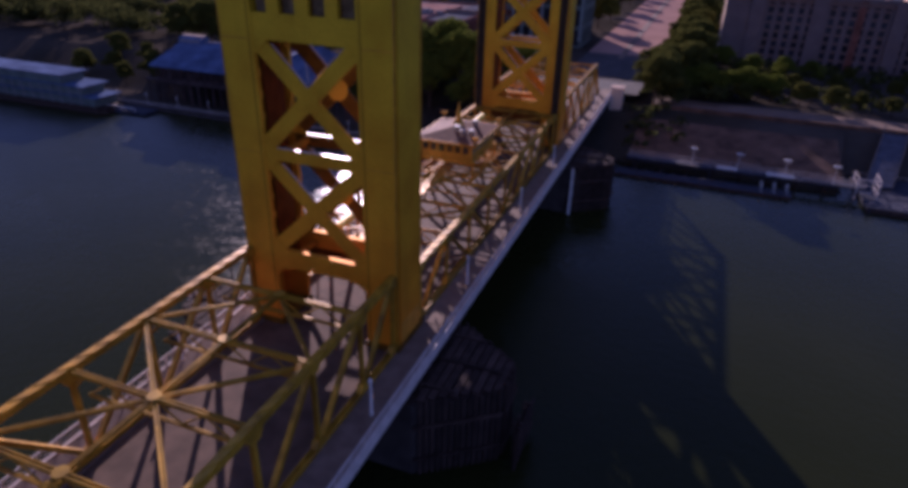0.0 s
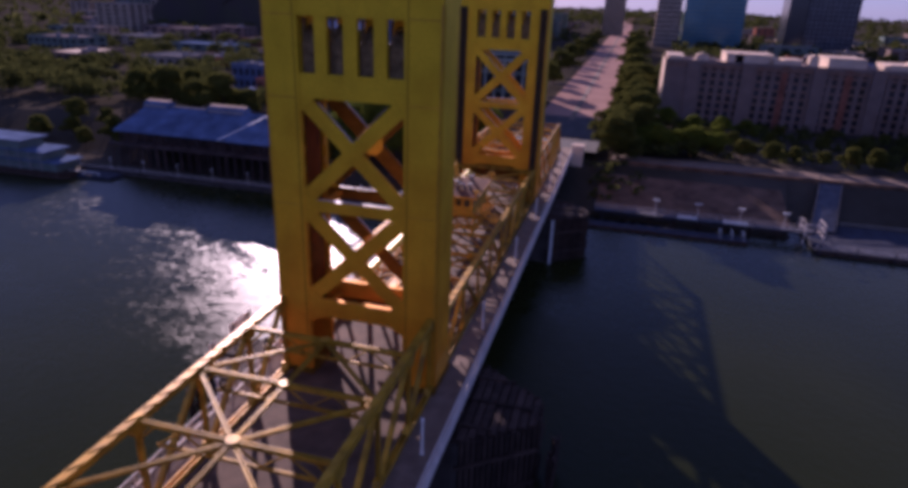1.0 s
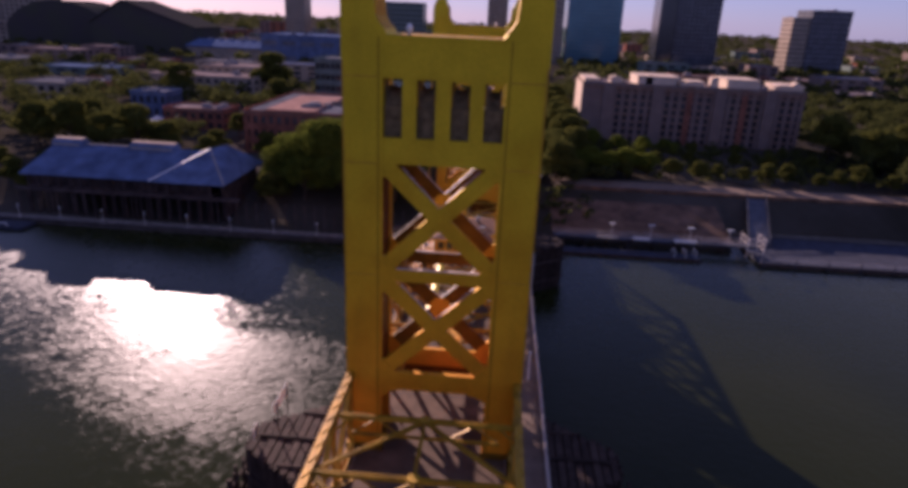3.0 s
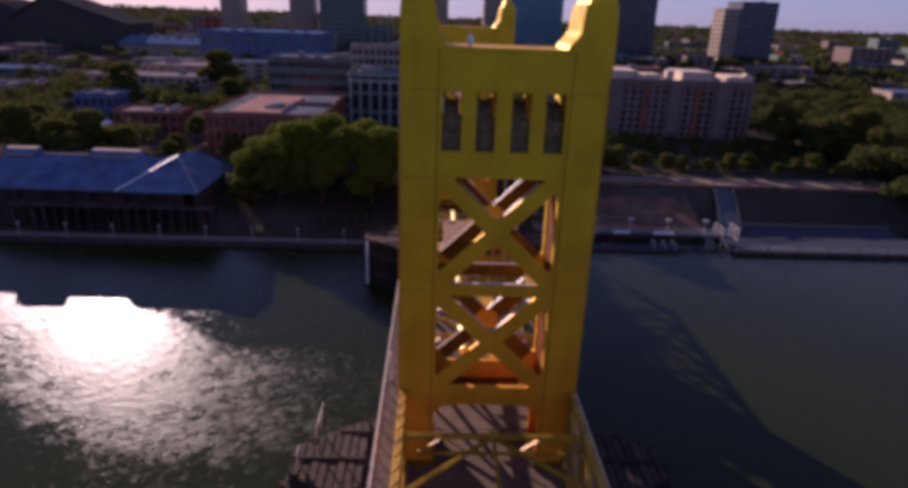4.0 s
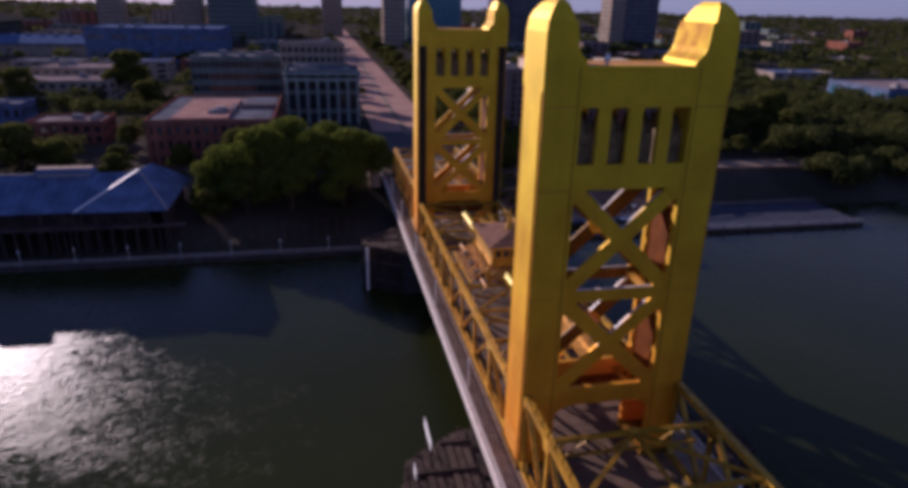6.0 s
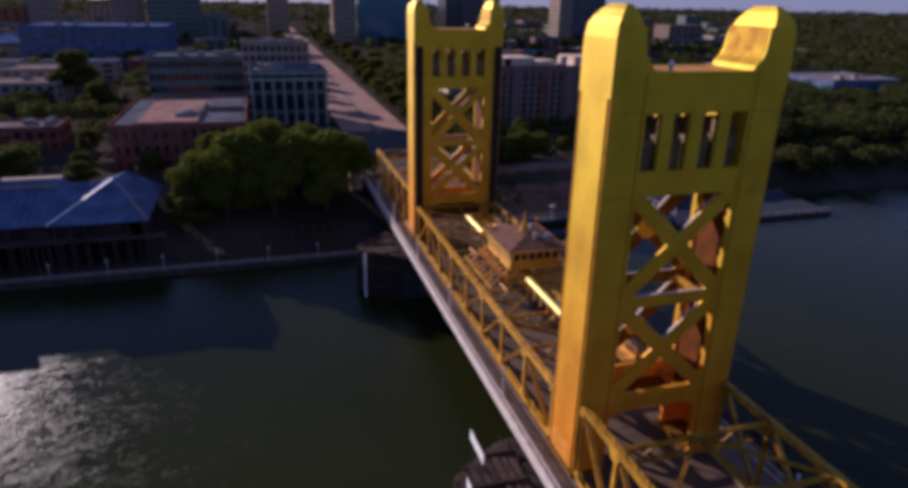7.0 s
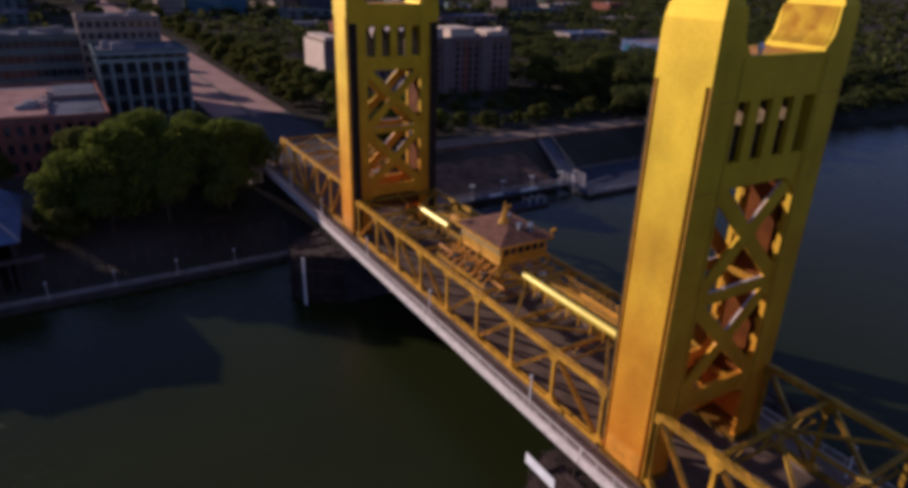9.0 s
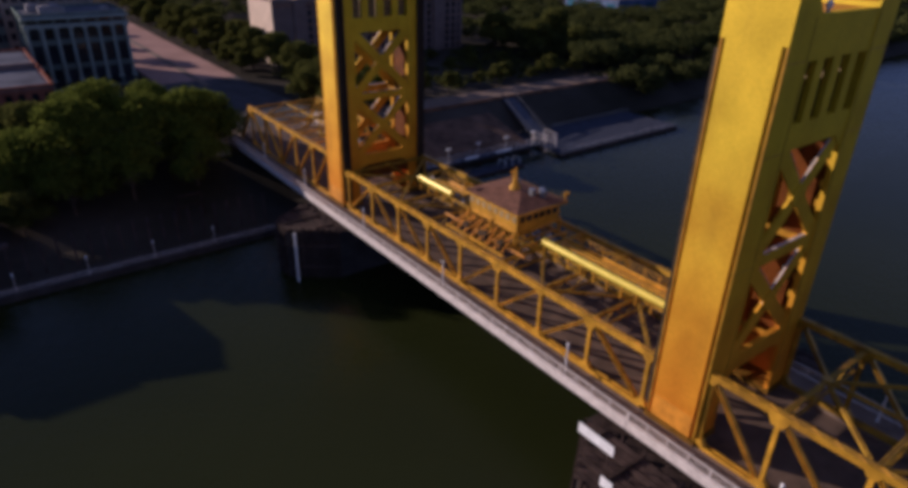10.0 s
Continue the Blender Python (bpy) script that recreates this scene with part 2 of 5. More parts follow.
def water_mat():
    m = bpy.data.materials.new("river_water")
    m.use_nodes = True
    n, l = m.node_tree.nodes, m.node_tree.links
    n.remove(n["Principled BSDF"])
    body = n.new("ShaderNodeBsdfDiffuse")
    gloss = n.new("ShaderNodeBsdfAnisotropic")
    gloss.distribution = "BECKMANN"
    gloss.inputs["Color"].default_value = (1, 1, 1, 1)
    geo = n.new("ShaderNodeNewGeometry")
    silt = n.new("ShaderNodeTexNoise")
    silt.inputs["Scale"].default_value, silt.inputs["Detail"].default_value = 0.02, 4
    l.new(geo.outputs["Position"], silt.inputs["Vector"])
    ramp = n.new("ShaderNodeValToRGB")
    ramp.color_ramp.elements[0].position, ramp.color_ramp.elements[1].position = 0.35, 0.7
    ramp.color_ramp.elements[0].color, ramp.color_ramp.elements[1].color = (0.0145, 0.0178, 0.0045, 1), (0.0205, 0.0238, 0.006, 1)
    l.new(silt.outputs["Fac"], ramp.inputs["Fac"])
    l.new(ramp.outputs["Color"], body.inputs["Color"])
    # a slick eddy lies behind the far pier, the open river is ruffled
    gust = n.new("ShaderNodeTexNoise")
    gust.inputs["Scale"].default_value, gust.inputs["Detail"].default_value, gust.inputs["Distortion"].default_value = 0.06, 6, 1.5
    l.new(geo.outputs["Position"], gust.inputs["Vector"])
    sep = n.new("ShaderNodeSeparateXYZ")
    l.new(geo.outputs["Position"], sep.inputs[0])

    def calc(op, a, c):
        k = n.new("ShaderNodeMath")
        k.operation = op
        for i, v in enumerate((a, c)):
            if isinstance(v, (int, float)):
                k.inputs[i].default_value = v
            else:
                l.new(v, k.inputs[i])
        return k.outputs[0]

    edge = calc("MAXIMUM", calc("MULTIPLY", calc("SUBTRACT", -40.0, sep.outputs["X"]), 0.7), 0.0)
    past = calc("SUBTRACT", calc("SUBTRACT", sep.outputs["Y"], 42.0), edge)
    shelf = calc("ADD", calc("MAXIMUM", calc("MULTIPLY", calc("SUBTRACT", -45.0, sep.outputs["X"]), 0.45), 0.0), 14.0)
    past = calc("MAXIMUM", past, calc("SUBTRACT", shelf, sep.outputs["Y"]))
    wavy = calc("ADD", past, calc("MULTIPLY", calc("SUBTRACT", gust.outputs["Fac"], 0.5), 22.0))
    gr = n.new("ShaderNodeMapRange")
    gr.inputs["From Min"].default_value, gr.inputs["From Max"].default_value = -3.0, 3.0
    gr.inputs["To Min"].default_value, gr.inputs["To Max"].default_value = 0.35, 0.23
    l.new(wavy, gr.inputs["Value"])
    cats = n.new("ShaderNodeTexNoise")
    cats.inputs["Scale"].default_value, cats.inputs["Detail"].default_value, cats.inputs["Distortion"].default_value = 0.55, 8, 1.2
    l.new(geo.outputs["Position"], cats.inputs["Vector"])
    patch = calc("ADD", calc("MULTIPLY", calc("SUBTRACT", gust.outputs["Fac"], 0.5), 0.16), calc("MULTIPLY", calc("SUBTRACT", cats.outputs["Fac"], 0.5), 0.42))
    # choppier towards the bridge piers
    drift = calc("ADD", sep.outputs["X"], calc("MULTIPLY", calc("SUBTRACT", gust.outputs["Fac"], 0.5), 26.0))
    steps = []
    for west, east, more in ((-74.0, -92.0, 0.08), (-44.0, -20.0, 0.06)):
        chop = n.new("ShaderNodeMapRange")
        chop.inputs["From Min"].default_value, chop.inputs["From Max"].default_value, chop.inputs["To Max"].default_value = west, east, more
        l.new(drift, chop.inputs["Value"])
        steps.append(chop.outputs["Result"])
    chopped = calc("ADD", steps[0], steps[1])
    l.new(calc("MAXIMUM", calc("ADD", calc("ADD", gr.outputs["Result"], chopped), patch), 0.06), gloss.inputs["Roughness"])
    rim = n.new("ShaderNodeFresnel")
    rim.inputs["IOR"].default_value = 1.185
    mix = n.new("ShaderNodeMixShader")
    l.new(rim.outputs[0], mix.inputs[0])
    l.new(body.outputs[0], mix.inputs[1])
    l.new(gloss.outputs[0], mix.inputs[2])
    l.new(mix.outputs[0], n["Material Output"].inputs["Surface"])
    # ripples at three sizes
    last = None
    for s, d, dist in ((0.12, 3, 0.10), (0.7, 3, 0.12), (2.4, 3, 0.10)):
        mp = n.new("ShaderNodeMapping")
        mp.inputs["Scale"].default_value = (0.85, 1.0, 1.0)
        mp.inputs["Rotation"].default_value = (0, 0, radians(20 + 30 * s))
        tx = n.new("ShaderNodeTexNoise")
        tx.inputs["Scale"].default_value, tx.inputs["Detail"].default_value = s, d
        l.new(geo.outputs["Position"], mp.inputs["Vector"])
        l.new(mp.outputs["Vector"], tx.inputs["Vector"])
        bp = n.new("ShaderNodeBump")
        bp.inputs["Strength"].default_value, bp.inputs["Distance"].default_value = 0.42, dist
        l.new(tx.outputs["Fac"], bp.inputs["Height"])
        if last:
            l.new(last.outputs["Normal"], bp.inputs["Normal"])
        last = bp
    # the wavelets lean with the upstream breeze
    lean = n.new("ShaderNodeVectorMath")
    lean.operation = "ADD"
    lean.inputs[1].default_value = (-0.038, -0.068, 0.0)
    l.new(last.outputs["Normal"], lean.inputs[0])
    unit = n.new("ShaderNodeVectorMath")
    unit.operation = "NORMALIZE"
    l.new(lean.outputs[0], unit.inputs[0])
    l.new(unit.outputs[0], gloss.inputs["Normal"])
    l.new(last.outputs["Normal"], rim.inputs["Normal"])
    return m


WATER = water_mat()

# ---- mesh helpers ----


class Shape:
    """Collects boxes, beams and prisms into one mesh."""

    def __init__(self):
        self.v, self.f = [], []

    def add(self, verts, faces):
        k = len(self.v)
        self.v += [tuple(p) for p in verts]
        self.f += [tuple(k + i for i in face) for face in faces]
        return self

    def box(self, x0, x1, y0, y1, z0, z1):
        p = [(x, y, z) for z in (z0, z1) for y in (y0, y1) for x in (x0, x1)]
        return self.add(p, [(0, 2, 3, 1), (4, 5, 7, 6), (0, 1, 5, 4), (2, 6, 7, 3), (0, 4, 6, 2), (1, 3, 7, 5)])

    def beam(self, p, q, w, h, up=(0, 0, 1)):
        """A bar from p to q, w wide across and h deep towards up."""
        p, q = Vector(p), Vector(q)
        d = (q - p).normalized()
        s = d.cross(Vector(up))
        if s.length < 1e-3:
            s = d.cross(Vector((0, 1, 0)))
        s.normalize()
        u = s.cross(d)
        c = [e + s * (a * w / 2) + u * (b * h / 2) for e in (p, q) for a, b in ((-1, -1), (1, -1), (1, 1), (-1, 1))]
        return self.add(c, [(3, 2, 1, 0), (4, 5, 6, 7), (0, 1, 5, 4), (1, 2, 6, 5), (2, 3, 7, 6), (3, 0, 4, 7)])

    def rolled(self, p, q, w, h, up=(0, 0, 1), t=0.07):
        """A riveted H section: two flanges and a web."""
        p, q = Vector(p), Vector(q)
        d = (q - p).normalized()
        s = d.cross(Vector(up))
        if s.length < 1e-3:
            s = d.cross(Vector((0, 1, 0)))
        s.normalize()
        u = s.cross(d)
        a, b, c = w / 2, h / 2, w / 2 - t
        ring = [(-a, -b), (-c, -b), (-c, -t / 2), (c, -t / 2), (c, -b), (a, -b), (a, b), (c, b), (c, t / 2), (-c, t / 2), (-c, b), (-a, b)]
        vs = [e + s * i + u * j for e in (p, q) for i, j in ring]
        fs = [(i, (i + 1) % 12, 12 + (i + 1) % 12, 12 + i) for i in range(12)]
        for k, flip in ((0, -1), (12, 1)):
            fs += [tuple(k + i for i in quad[::flip]) for quad in ((0, 1, 10, 11), (1, 2, 9, 10), (2, 3, 8, 9), (3, 4, 7, 8), (4, 5, 6, 7))]
        return self.add(vs, fs)

    def prism(self, poly, axis, a, b):
        """A polygon in the two other axes, drawn out along axis from a to b."""
        n = len(poly)
        at = {"x": lambda u, v, c: (c, u, v), "y": lambda u, v, c: (u, c, v), "z": lambda u, v, c: (u, v, c)}[axis]
        vs = [at(u, v, c) for c in (a, b) for u, v in poly]
        fs = [tuple(range(n - 1, -1, -1)), tuple(range(n, 2 * n))]
        fs += [(i, (i + 1) % n, n + (i + 1) % n, n + i) for i in range(n)]
        return self.add(vs, fs)

    def tube(self, p, q, r0, r1, n=8):
        p, q = Vector(p), Vector(q)
        d = (q - p).normalized()
        s = d.orthogonal().normalized()
        u = d.cross(s)
        vs = [e + (s * math.cos(2 * math.pi * i / n) + u * math.sin(2 * math.pi * i / n)) * r for e, r in ((p, r0), (q, r1)) for i in range(n)]
        fs = [(i, (i + 1) % n, n + (i + 1) % n, n + i) for i in range(n)] + [tuple(range(n - 1, -1, -1)), tuple(range(n, 2 * n))]
        return self.add(vs, fs)

    def mesh(self, name, material, fix=True):
        me = bpy.data.meshes.new(name)
        me.from_pydata(self.v, [], self.f)
        me.materials.append(material)
        if fix:
            bm = bmesh.new()
            bm.from_mesh(me)
            bmesh.ops.recalc_face_normals(bm, faces=bm.faces)
            bm.to_mesh(me)
            bm.free()
        me.update()
        return me


def part(name, shape, material, parent, label=""):
    me = shape.mesh(name, material) if isinstance(shape, Shape) else shape
    ob = new(name, me)
    ob.parent = parent
    return tagged(ob, label)


def thing(name, label, category, group="", x=0, y=0, z=0):
    ob = new(name)
    ob.empty_display_size = 0.2
    ob.location = (x, y, z)
    return tagged(ob, label, category, group)


def structure(name, shape, material, label, category=""):
    return tagged(new(name, shape.mesh(name, material)), label, category or name.split("_")[0], "", "structure")


# ---- ground and river ----
g = Shape()
PROFILE = [(-4500, 7), (-125, 7), (-112, -4), (89.8, -4), (90.2, 0.9), (101, 1.5), (125, 8), (4500, 8)]
xs = [-4500, -600, -150, 11, 14, 64, 67, 150, 600, 4500]
SHIFT = {89.8: (10.2, 22.2), 90.2: (10.2, 22.2), 101: (0, 13)}


def shore(x, y):
    near, far = SHIFT.get(y, (0, 0))
    return y + (far if x > 66 else near if x > 12 else 0)


n = len(xs)
gv = [(x, shore(x, y), z) for y, z in PROFILE for x in xs]
gf = [(j * n + i, j * n + i + 1, (j + 1) * n + i + 1, (j + 1) * n + i) for j in range(len(PROFILE) - 1) for i in range(n - 1)]
g.add(gv, gf)
structure("ground", g, DIRT, "earth banks and flat city ground beside the river", "ground")
w = Shape()
w.add([(-4500, -120, 0), (4500, -120, 0), (4500, 113, 0), (65, 113, 0), (65, 101, 0), (12, 101, 0), (12, 91, 0), (-4500, 91, 0)], [(0, 1, 2, 3, 4, 5, 6, 7)])
structure("water", w, WATER, "dark green rippled river water", "water")

# ---- bridge: towers ----
HW, DEPTH, IN = 8.6, 5.6, 5.1


# the solid head of one leg: height, inner and outer edge, front and back
HEAD = [(40.4, 5.1, 8.4, 0.0, 5.6), (48.9, 5.1, 8.4, 0.0, 5.6), (48.9, 5.1, 8.6, 0.0, 5.6), (51.0, 5.1, 8.6, 0.0, 5.6), (51.0, 4.75, 8.6, 0.0, 5.6),
        (51.45, 5.0, 8.6, 0.0, 5.6), (52.0, 5.5, 8.6, 0.0, 5.6), (52.5, 5.75, 8.6, 0.0, 5.6), (53.6, 5.85, 8.6, 0.0, 5.5), (54.5, 5.95, 8.5, 0.05, 5.3),
        (54.55, 6.2, 8.5, 0.05, 5.3), (55.2, 6.4, 8.2, 0.25, 4.9), (55.8, 6.65, 7.8, 0.6, 4.3), (56.2, 6.95, 7.35, 1.1, 3.7)]


def leg_head(s):
    """Stacked sections that narrow to a blunt point."""
    h = Shape()
    vs = [(s * x, y, z) for z, xi, xo, y0, y1 in HEAD for x, y in ((xi, y0), (xo, y0), (xo, y1), (xi, y1))]
    top = 4 * (len(HEAD) - 1)
    fs = [(4 * k + i, 4 * k + (i + 1) % 4, 4 * k + 4 + (i + 1) % 4, 4 * k + 4 + i) for k in range(len(HEAD) - 1) for i in range(4)]
    return h.add(vs, fs + [(3, 2, 1, 0), (top, top + 1, top + 2, top + 3)])


def bridge_tower():
    t = thing("bridge_tower", "gold-painted riveted steel lift bridge tower on a concrete pier", "bridge tower", "lift towers")
    for s in (-1, 1):
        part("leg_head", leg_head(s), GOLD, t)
        for y0, y1 in ((0.0, 0.5), (DEPTH - 0.5, DEPTH)):
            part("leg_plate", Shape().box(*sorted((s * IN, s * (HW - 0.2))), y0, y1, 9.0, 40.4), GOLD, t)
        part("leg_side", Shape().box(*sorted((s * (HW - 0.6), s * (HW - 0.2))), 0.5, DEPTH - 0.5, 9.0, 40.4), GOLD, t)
        # leg interiors are a darker red-brown than the gold outside
        part("leg_lining", Shape().box(*sorted((s * (HW - 0.68), s * (HW - 0.6))), 0.5, DEPTH - 0.5, 17, 40.4), DARK_LINING, t)
        for z in range(19, 40, 2):
            for y0, y1 in ((DEPTH - 0.85, DEPTH - 0.5), (0.5, 0.75)):
                part("batten_plate", Shape().box(*sorted((s * (IN + 0.02), s * (IN + 0.1))), y0, y1, z, z + 0.7), GOLD_DIRTY, t)
        for ga, gb, gd in ((6.95, 7.3, 0.5), (7.9, 8.25, 0.5), (7.3, 7.9, 0.12)):
            part("guide_rail", Shape().box(*sorted((s * ga, s * gb)), DEPTH, DEPTH + gd, 12, 48), GUIDE, t, "dark greased guide rail")
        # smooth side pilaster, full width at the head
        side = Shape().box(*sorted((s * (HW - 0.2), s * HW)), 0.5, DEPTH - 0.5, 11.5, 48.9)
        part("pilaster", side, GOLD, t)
        part("base_panel", Shape().box(*sorted((s * HW, s * (HW + 0.02))), 0.55, DEPTH - 0.55, 11.5, 14.0), RUSTY, t, "rust-stained orange base panel")
        for z in (14.0, 17.2, 20.4, 23.6, 26.8, 30.0, 33.2, 36.4, 39.6, 42.8, 46.0):
            part("plate_seam", Shape().box(*sorted((s * HW, s * (HW + 0.012))), 0.55, DEPTH - 0.55, z, z + 0.14), GOLD, t)
        for y0, y1 in ((0.0, 0.16), (DEPTH - 0.16, DEPTH)):
            part("corner_flange", Shape().box(*sorted((s * (HW - 0.2), s * (HW - 0.06))), y0, y1, 11.5, 48.9), GOLD_DIRTY, t)
        # base plinth and flange seams down the front
        # the plinth's brown is shade at the tower foot, put into its colour
        part("leg_base", Shape().box(*sorted((s * (IN - 0.15), s * (HW + 0.15))), -0.15, DEPTH + 0.15, 8.0, 11.4), SHADE_SEAM_BROWN, t)
        slope = [(z, xi) for z, xi, *_ in HEAD if 51.4 < z < 54.52]
        part("saddle_plate", Shape().prism([(s * (x - 0.05), z) for z, x in slope] + [(s * (x + 0.02), z) for z, x in reversed(slope)], "y", 0.3, DEPTH - 0.35), WORN, t, "rust-mottled gold saddle plate")
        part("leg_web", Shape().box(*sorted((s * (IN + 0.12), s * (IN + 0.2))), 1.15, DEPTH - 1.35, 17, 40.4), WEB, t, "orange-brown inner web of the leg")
        part("leg_seam", Shape().box(*sorted((s * (IN + 0.32), s * (IN + 0.4))), -0.02, 0.0, 11.5, 50.9), SHADE_SEAM_BROWN, t)
        for z in (29.9, 40.3, 47.6):
            part("splice_plate", Shape().box(*sorted((s * (IN + 0.45), s * (HW - 0.25))), -0.015, 0.0, z, z + 0.1), GOLD_DIRTY, t)
    slots = [(-5.05, -3.45), (-2.25, -0.65), (0.65, 2.25), (3.45, 5.05)]
    for face in (0, 1):
        y0, y1 = (0.08, 0.6) if face == 0 else (DEPTH - 0.46, DEPTH - 0.08)
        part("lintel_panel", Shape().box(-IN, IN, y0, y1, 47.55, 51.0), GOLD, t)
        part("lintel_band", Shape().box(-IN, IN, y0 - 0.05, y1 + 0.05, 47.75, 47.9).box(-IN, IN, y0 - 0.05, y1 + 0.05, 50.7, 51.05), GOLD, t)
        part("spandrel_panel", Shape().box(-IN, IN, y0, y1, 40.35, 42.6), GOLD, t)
        for a, b in zip([s[1] for s in slots[:-1]], [s[0] for s in slots[1:]]):
            part("mullion", Shape().box(a, b, y0, y1, 42.6, 47.55), GOLD, t)
        # back-face strut and braces are brown for the shade inside the tower
        part("tie_strut", Shape().box(-IN, IN, y0 + 0.05, y1 - 0.05, 29.35, 30.55), SHADE_SEAM_BROWN if face else GOLD, t)
        if face:
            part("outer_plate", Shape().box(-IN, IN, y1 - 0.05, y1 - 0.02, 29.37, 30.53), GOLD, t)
        # pale strip: sun glare on the strut top, put into colour
        part("tie_glare_strip", Shape().box(-IN + 1.3, IN - 1.3, y0 + 0.1, y1 - 0.1, 30.55, 30.575), GLARE_PALE, t)
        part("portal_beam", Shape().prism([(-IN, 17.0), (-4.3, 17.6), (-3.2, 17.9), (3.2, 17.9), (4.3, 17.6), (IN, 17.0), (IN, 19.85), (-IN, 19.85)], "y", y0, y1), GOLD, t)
        for za, zb in ((30.5, 40.4), (19.8, 29.4)):
            ym = (y0 + y1) / 2
            for s in (-1, 1):
                part("diagonal_brace", Shape().beam((-s * (IN - 0.3), ym + 0.01 * s, za + 0.3), (s * (IN - 0.3), ym + 0.01 * s, zb - 0.3), 1.45, 0.26 + 0.02 * s, (0, 1, 0)), SHADE_SEAM_BROWN if face else GOLD, t)
                # a thin gold skin keeps the paint colour on the brace's outer side
                if face:
                    yo = ym + 0.165 + 0.012 * s
                    part("outer_plate", Shape().beam((-s * (IN - 0.3), yo, za + 0.3), (s * (IN - 0.3), yo, zb - 0.3), 1.42, 0.03, (0, 1, 0)), GOLD, t, "gold outer plate of the brace")
                # sun glare along each brace's upper edge, painted as a pale strip
                run = Vector((2 * s * (IN - 0.3), 0, zb - za - 0.6)).normalized()
                up = Vector((-run.z, 0, run.x)) * (0.74 if s > 0 else -0.74)
                part("glare_strip", Shape().beam(Vector((-s * (IN - 1.2), ym, za + 0.9)) + up, Vector((s * (IN - 1.2), ym, zb - 0.9)) + up, 0.03, 0.19, (0, 1, 0)), GLARE_PALE, t, "pale strip painted as sun glare along the brace top")
            zm = (za + zb) / 2
            part("gusset_plate", Shape().prism([(1.2 * math.cos(radians(a)), zm + 1.2 * math.sin(radians(a))) for a in range(22, 382, 45)], "y", y0 + 0.01, y1 - 0.01), GOLD, t)
            for sx in (-1, 1):
                for z, sz in ((za, 1), (zb, -1)):
                    part("corner_gusset", Shape().prism([(sx * IN, z), (sx * (IN - 1.25), z), (sx * (IN - 1.2), z + sz * 0.25), (sx * (IN - 0.25), z + sz * 1.2), (sx * IN, z + sz * 1.3)], "y", y0 + 0.02, y1 - 0.02), GOLD, t)
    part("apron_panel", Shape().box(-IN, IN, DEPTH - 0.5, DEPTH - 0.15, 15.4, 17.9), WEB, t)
    part("beacon_base", Shape().tube((-3.0, 0.5, 50.8), (-3.0, 0.5, 51.3), 0.16, 0.12), STEEL, t)
    part("beacon", Shape().tube((-3.0, 0.5, 51.3), (-3.0, 0.5, 51.6), 0.2, 0.3, 12).tube((-3.0, 0.5, 51.6), (-3.0, 0.5, 51.95), 0.3, 0.1, 12), WHITE, t, "white navigation beacon lamp")
    # rope wheels show behind the slots, daylight over them
    for a, b in slots:
        wheel = Shape().tube((a + 0.3, DEPTH / 2, 45.1), (b - 0.3, DEPTH / 2, 45.1), 1.5, 1.5, 28)
        for x in (a + 0.2, b - 0.4):
            wheel.tube((x, DEPTH / 2, 45.1), (x + 0.2, DEPTH / 2, 45.1), 1.75, 1.75, 28)
        part("sheave", wheel, SLOT, t, "brown grooved rope wheel behind a slot")
        part("sheave_housing", Shape().box(a - 0.05, b + 0.05, 1.0, DEPTH - 1.0, 41.8, 45.2).box(a + 0.05, a + 0.2, 1.0, 1.4, 45.2, 47.4), SLOT, t)
        part("bearing_bracket", Shape().beam((b - 0.25, 1.3, 45.4), (b - 0.25, 1.8, 46.2), 0.12, 0.16), RUSTY, t)
    part("sheave_floor", Shape().box(-IN, IN, 0.62, DEPTH - 0.62, 41.3, 41.8), SLOT, t)
    part("top_deck", Shape().box(-IN, IN, 0.6, DEPTH - 0.6, 50.5, 51.0), RUSTY, t)
    for z in (30.0, 41.0, 18.6):
        for s in (-1, 1):
            part("cross_tie", Shape().rolled((s * 3.6, 0.6, z), (s * 3.6, DEPTH - 0.6, z), 0.5, 0.5), GOLD_DIRTY, t)
    return t


near_tower = bridge_tower()
SPAN_END = 77.2
copy_thing(near_tower, pose(0, SPAN_END, 0, 0, 0, 180))

# ---- bridge: trusses and decks ----


